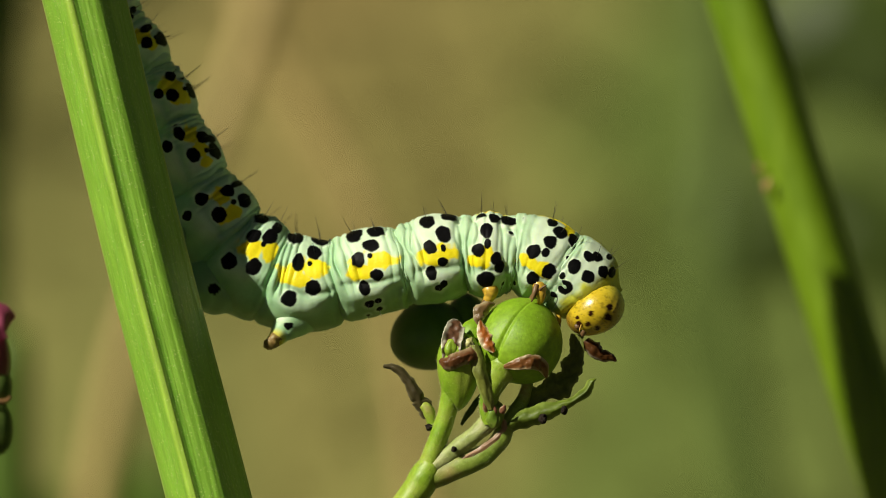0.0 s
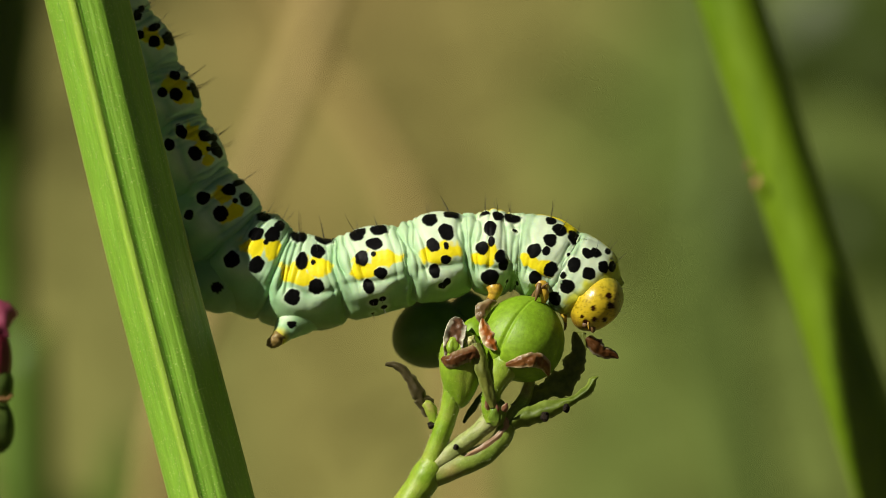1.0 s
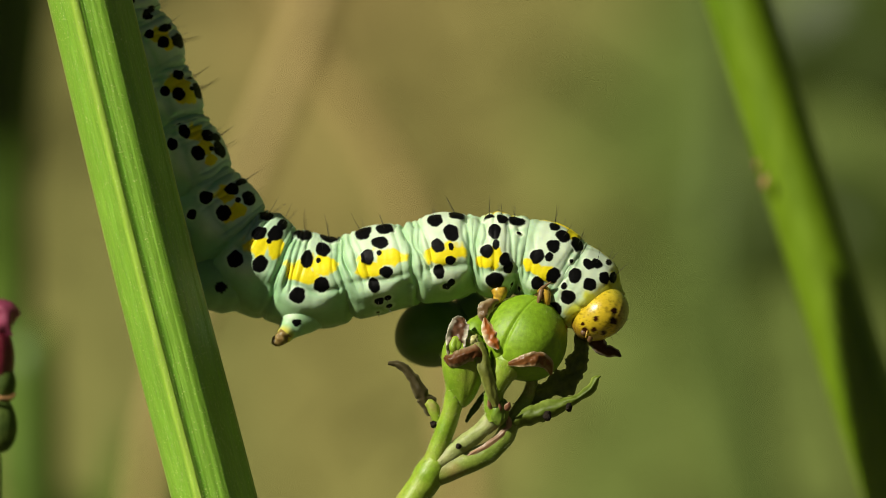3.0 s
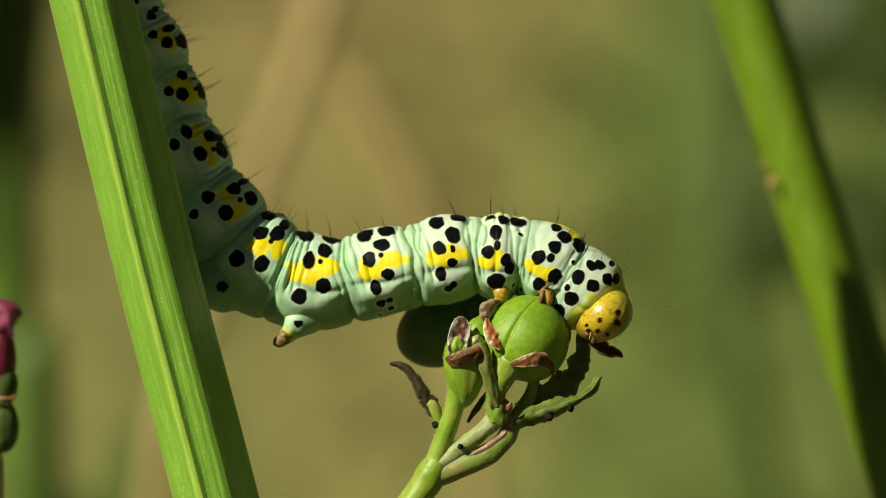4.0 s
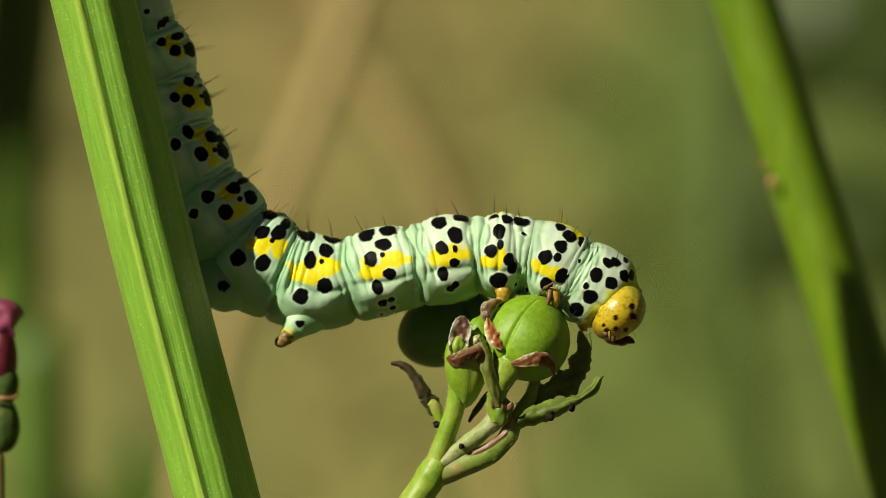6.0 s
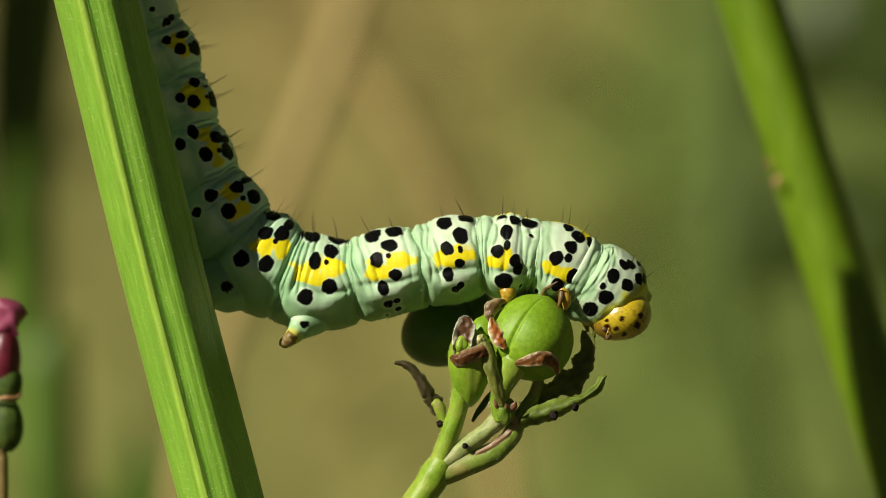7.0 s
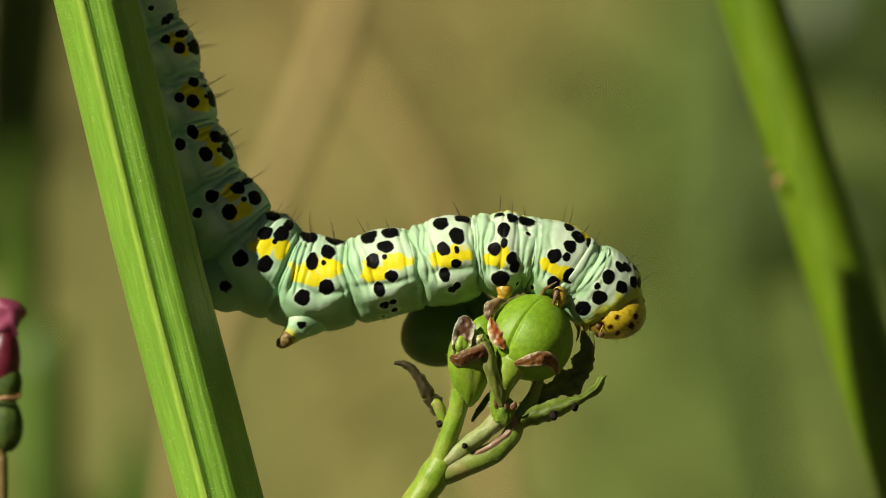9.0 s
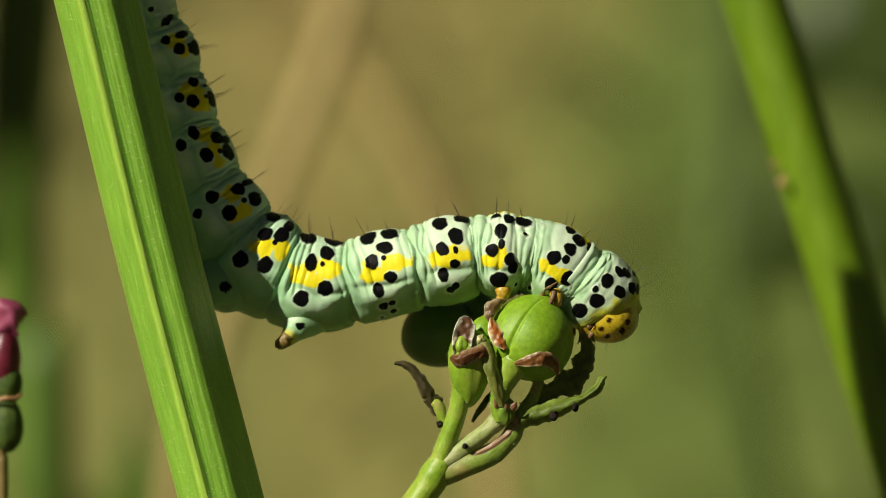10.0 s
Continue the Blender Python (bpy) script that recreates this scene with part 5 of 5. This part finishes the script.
    slid(BODY_PARTS[9], [(0, -0.14, 0.25, 0.0), (0.5, -0.12, 0.33, 0.5), (1, -0.08, 0.26, 0.5), (1.5, 0.06, 0.31, -0.0), (2, -0.00, 0.24, -0.0), (2.5, 0.04, 0.20, -0.5), (4, 0.04, 0.05, -0.0), (4.5, 0.00, -0.00, -0.0), (5, -0.01, 0.01, -0.0), (5.5, 0.03, 0.05, -0.5), (7, 0.21, -0.03, -0.5), (7.5, 0.13, 0.06, -1.0), (8, -0.06, 0.02, -0.5), (8.5, -0.12, -0.07, -0.0), (9, 0.02, -0.05, -0.5), (9.5, -0.07, -0.04, 0.0), (10, -0.07, -0.04, -0.9)])
    slid(BODY_PARTS[10], [(0, -0.16, 0.25, -0.9), (0.5, -0.10, 0.38, 0.2), (1, -0.05, 0.26, -0.4), (1.5, 0.04, 0.31, -0.5), (2, -0.03, 0.24, 0.1), (2.5, 0.07, 0.10, 0.1), (4, 0.04, -0.00, 0.1), (4.5, 0.00, -0.00, -0.0), (5, 0.02, 0.01, -1.2), (5.5, 0.05, 0.05, 0.1), (7, 0.31, -0.05, -3.5), (7.5, 0.20, 0.03, -3.5), (8, -0.00, 0.09, -2.8), (8.5, -0.02, 0.06, -1.0), (9, 0.15, 0.08, -4.0), (9.5, 0.06, 0.09, -1.5), (10, 0.00, 0.04, -2.4)])
    breast = [(0, 0.07, 0.40, -3.3, 0.0, 0.00), (0.5, -0.02, 0.60, -1.8, 0.0, 0.00), (1, 0.01, 0.36, 0.4, 0.0, 0.00), (1.5, 0.06, 0.43, -0.8, 0.0, 0.00), (2, 0.01, 0.37, 0.4, 0.0, 0.00), (2.5, 0.02, 0.04, -0.8, 0.0, 0.00), (4, 0.01, -0.07, -0.9, 0.0, 0.00), (4.5, 0.00, -0.00, -0.0, 0.0, 0.00), (5, 0.03, -0.04, 1.2, 1.2, 0.02), (5.5, 0.07, -0.04, 0.2, 1.6, 0.03), (7, 0.38, -0.14, 1.7, 9.6, 0.19), (7.5, 0.27, -0.04, -0.6, 10.0, 0.20), (8, 0.07, 0.06, -2.1, 8.8, 0.18), (8.5, 0.03, 0.02, -0.5, 8.8, 0.18), (9, 0.26, -0.06, -3.1, 9.6, 0.19), (9.5, 0.15, 0.10, -0.8, 9.6, 0.19), (10, 0.18, -0.17, -7.1, 9.6, 0.19)]
    slid(BODY_PARTS[11], breast)
    collar = [(0, -0.10, 0.62, -6.2, 0.0, 0.00), (0.5, -0.35, 0.77, -7.0, 0.0, 0.00), (1, -0.14, 0.65, -0.1, 0.0, 0.00), (1.5, -0.24, 0.62, -3.9, 0.0, 0.00), (2, -0.09, 0.71, -0.0, 0.0, 0.00), (2.5, -0.25, 0.11, -0.7, 0.0, 0.00), (4, -0.16, -0.10, -0.0, 0.0, 0.00), (4.5, 0.00, -0.00, -0.0, 0.0, 0.00), (5, 0.20, 0.10, 3.4, 3.2, 0.07), (5.5, 0.33, 0.08, 2.7, 4.3, 0.09), (7, 0.92, -0.10, -1.8, 16.8, 0.37), (7.5, 0.53, -0.11, -7.4, 17.6, 0.39), (8, 0.13, -0.07, -11.1, 15.5, 0.34), (8.5, 0.19, -0.06, -8.6, 15.5, 0.34), (9, 0.59, -0.19, -6.3, 16.8, 0.37), (9.5, 0.53, 0.05, -6.0, 16.8, 0.37), (10, 0.44, -0.43, -10.4, 16.8, 0.37)]
    slid(BODY_PARTS[12], collar)
    for fold, f in zip(NECK, (0.35, 0.65)):
        slid(fold, [tuple([p[0]] + [u + (v - u) * f for u, v in zip(p[1:], q[1:])]) for p, q in zip(breast, collar)])
    slid(HEAD_PART, [(0, -0.13, 0.40, -2.0, 0.0, 0.00), (0.2, -0.28, 0.44, -7.0, 0.0, 0.00), (0.5, -0.50, 0.50, -4.0, 0.0, 0.00), (0.8, -0.32, 0.60, 8.0, 0.0, 0.00), (1, -0.20, 0.67, 18.0, 0.0, 0.00), (1.2, -0.25, 0.61, 11.0, 0.0, 0.00), (1.5, -0.33, 0.53, 4.0, 0.0, 0.00), (1.8, -0.19, 0.67, 9.0, 0.0, 0.00), (2, -0.10, 0.77, 24.0, 0.0, 0.00), (2.1, -0.11, 0.64, 25.0, 0.0, 0.00), (2.3, -0.14, 0.37, 12.0, 0.0, 0.00), (2.5, -0.17, 0.10, 4.0, 0.0, 0.00), (4, 0.00, -0.13, 2.0, 0.0, 0.00), (4.2, 0.00, -0.08, 3.0, 0.0, 0.00), (4.5, 0.00, -0.00, 0.0, 0.0, 0.00), (5, 0.40, 0.33, 12.0, 0.0, 0.00), (5.5, 0.67, 0.20, 18.0, 0.0, 0.00), (7, 0.80, -0.17, -12.0, 10.0, 0.82), (7.5, 0.53, -0.23, -24.0, 12.0, 1.05), (8, -0.03, -0.13, -25.0, 12.0, 1.05), (8.2, 0.02, -0.09, -21.0, 12.0, 1.05), (8.5, 0.10, -0.03, -22.0, 12.0, 1.05), (8.7, 0.26, -0.07, -14.0, 12.0, 1.05), (9, 0.50, -0.13, -18.0, 12.0, 1.05), (9.5, 0.47, 0.13, -18.0, 12.0, 1.05), (10, 0.03, -0.33, -26.0, 12.0, 1.05)])
    slid(scrap, [(0, 0, -0.1, 0), (2.5, 0, 0, 0), (4.5, 0, 0, 0), (5.0, 0.05, 0, 0), (5.5, 0.35, -0.2, 6), (5.7, 0.45, -0.1, 12), (6.3, 0.45, 1.2, 8, 0, 0.3), (6.8, 0.5, 1.9, 0, 0, 0.6), (7.5, 0.3, 1.85, 0, 0, 0.6), (8, -0.2, 1.95, 0, 0, 0.6), (9, 0.3, 1.9, 0, 0, 0.6), (9.5, 0.3, 2.1, 0, 0, 0.6), (10, -0.1, 1.75, 0, 0, 0.6)])
    slid(RIGHT_STEM, [(0, 0.51, 0, 0.00), (0.5, -0.12, 0, 0.00), (1, -0.31, 0, 0.00), (1.5, -0.39, 0, 0.00), (2, -0.75, 0, 0.00), (2.5, -0.39, 0, 0.00), (4, 0.39, 0, 0.00), (4.5, 0.00, 0, 0.00), (5, 0.79, 0, 0.00), (5.5, 0.31, 0, 0.00), (7, 0.43, 0, 0.00), (7.5, 1.10, 0, 0.00), (8, 0.94, 0, 0.00), (8.5, 0.47, 0, 0.00), (9, 0.55, 0, 0.00), (9.5, 0.79, 0, 0.00), (10, 0.79, 0, 0.00)])
    slid(SOFT[0], [(0, -2.8, 0, 0), (1, -0.6, 0, 0), (2.5, -0.2, 0, 0), (4.5, -0.2, 0, 0), (5.5, 0.2, 0, 0), (7.5, 1.2, 0, 0), (9, 0.6, 0, 0), (10, 0.6, 0, 0)])
    slid(SOFT[1], [(0, -9.0, 0, 0), (1, -1.0, 0, 0), (2.5, -2.5, 0, 0), (4.5, 0, 0, 0), (5.5, 2.7, 0, 0), (7.5, 1.7, 0, 0), (10, 1.0, 0, 0)])
    slid(SOFT[2], [(0, -10.0, 0, 0), (1, -3.0, 0, 0), (2.5, -4.0, 0, 0), (4.5, -0.7, 0, 0), (5.5, 1.4, 0, 0), (7.5, 0.7, 0, 0), (10, 0, 0, 0)])


motions()
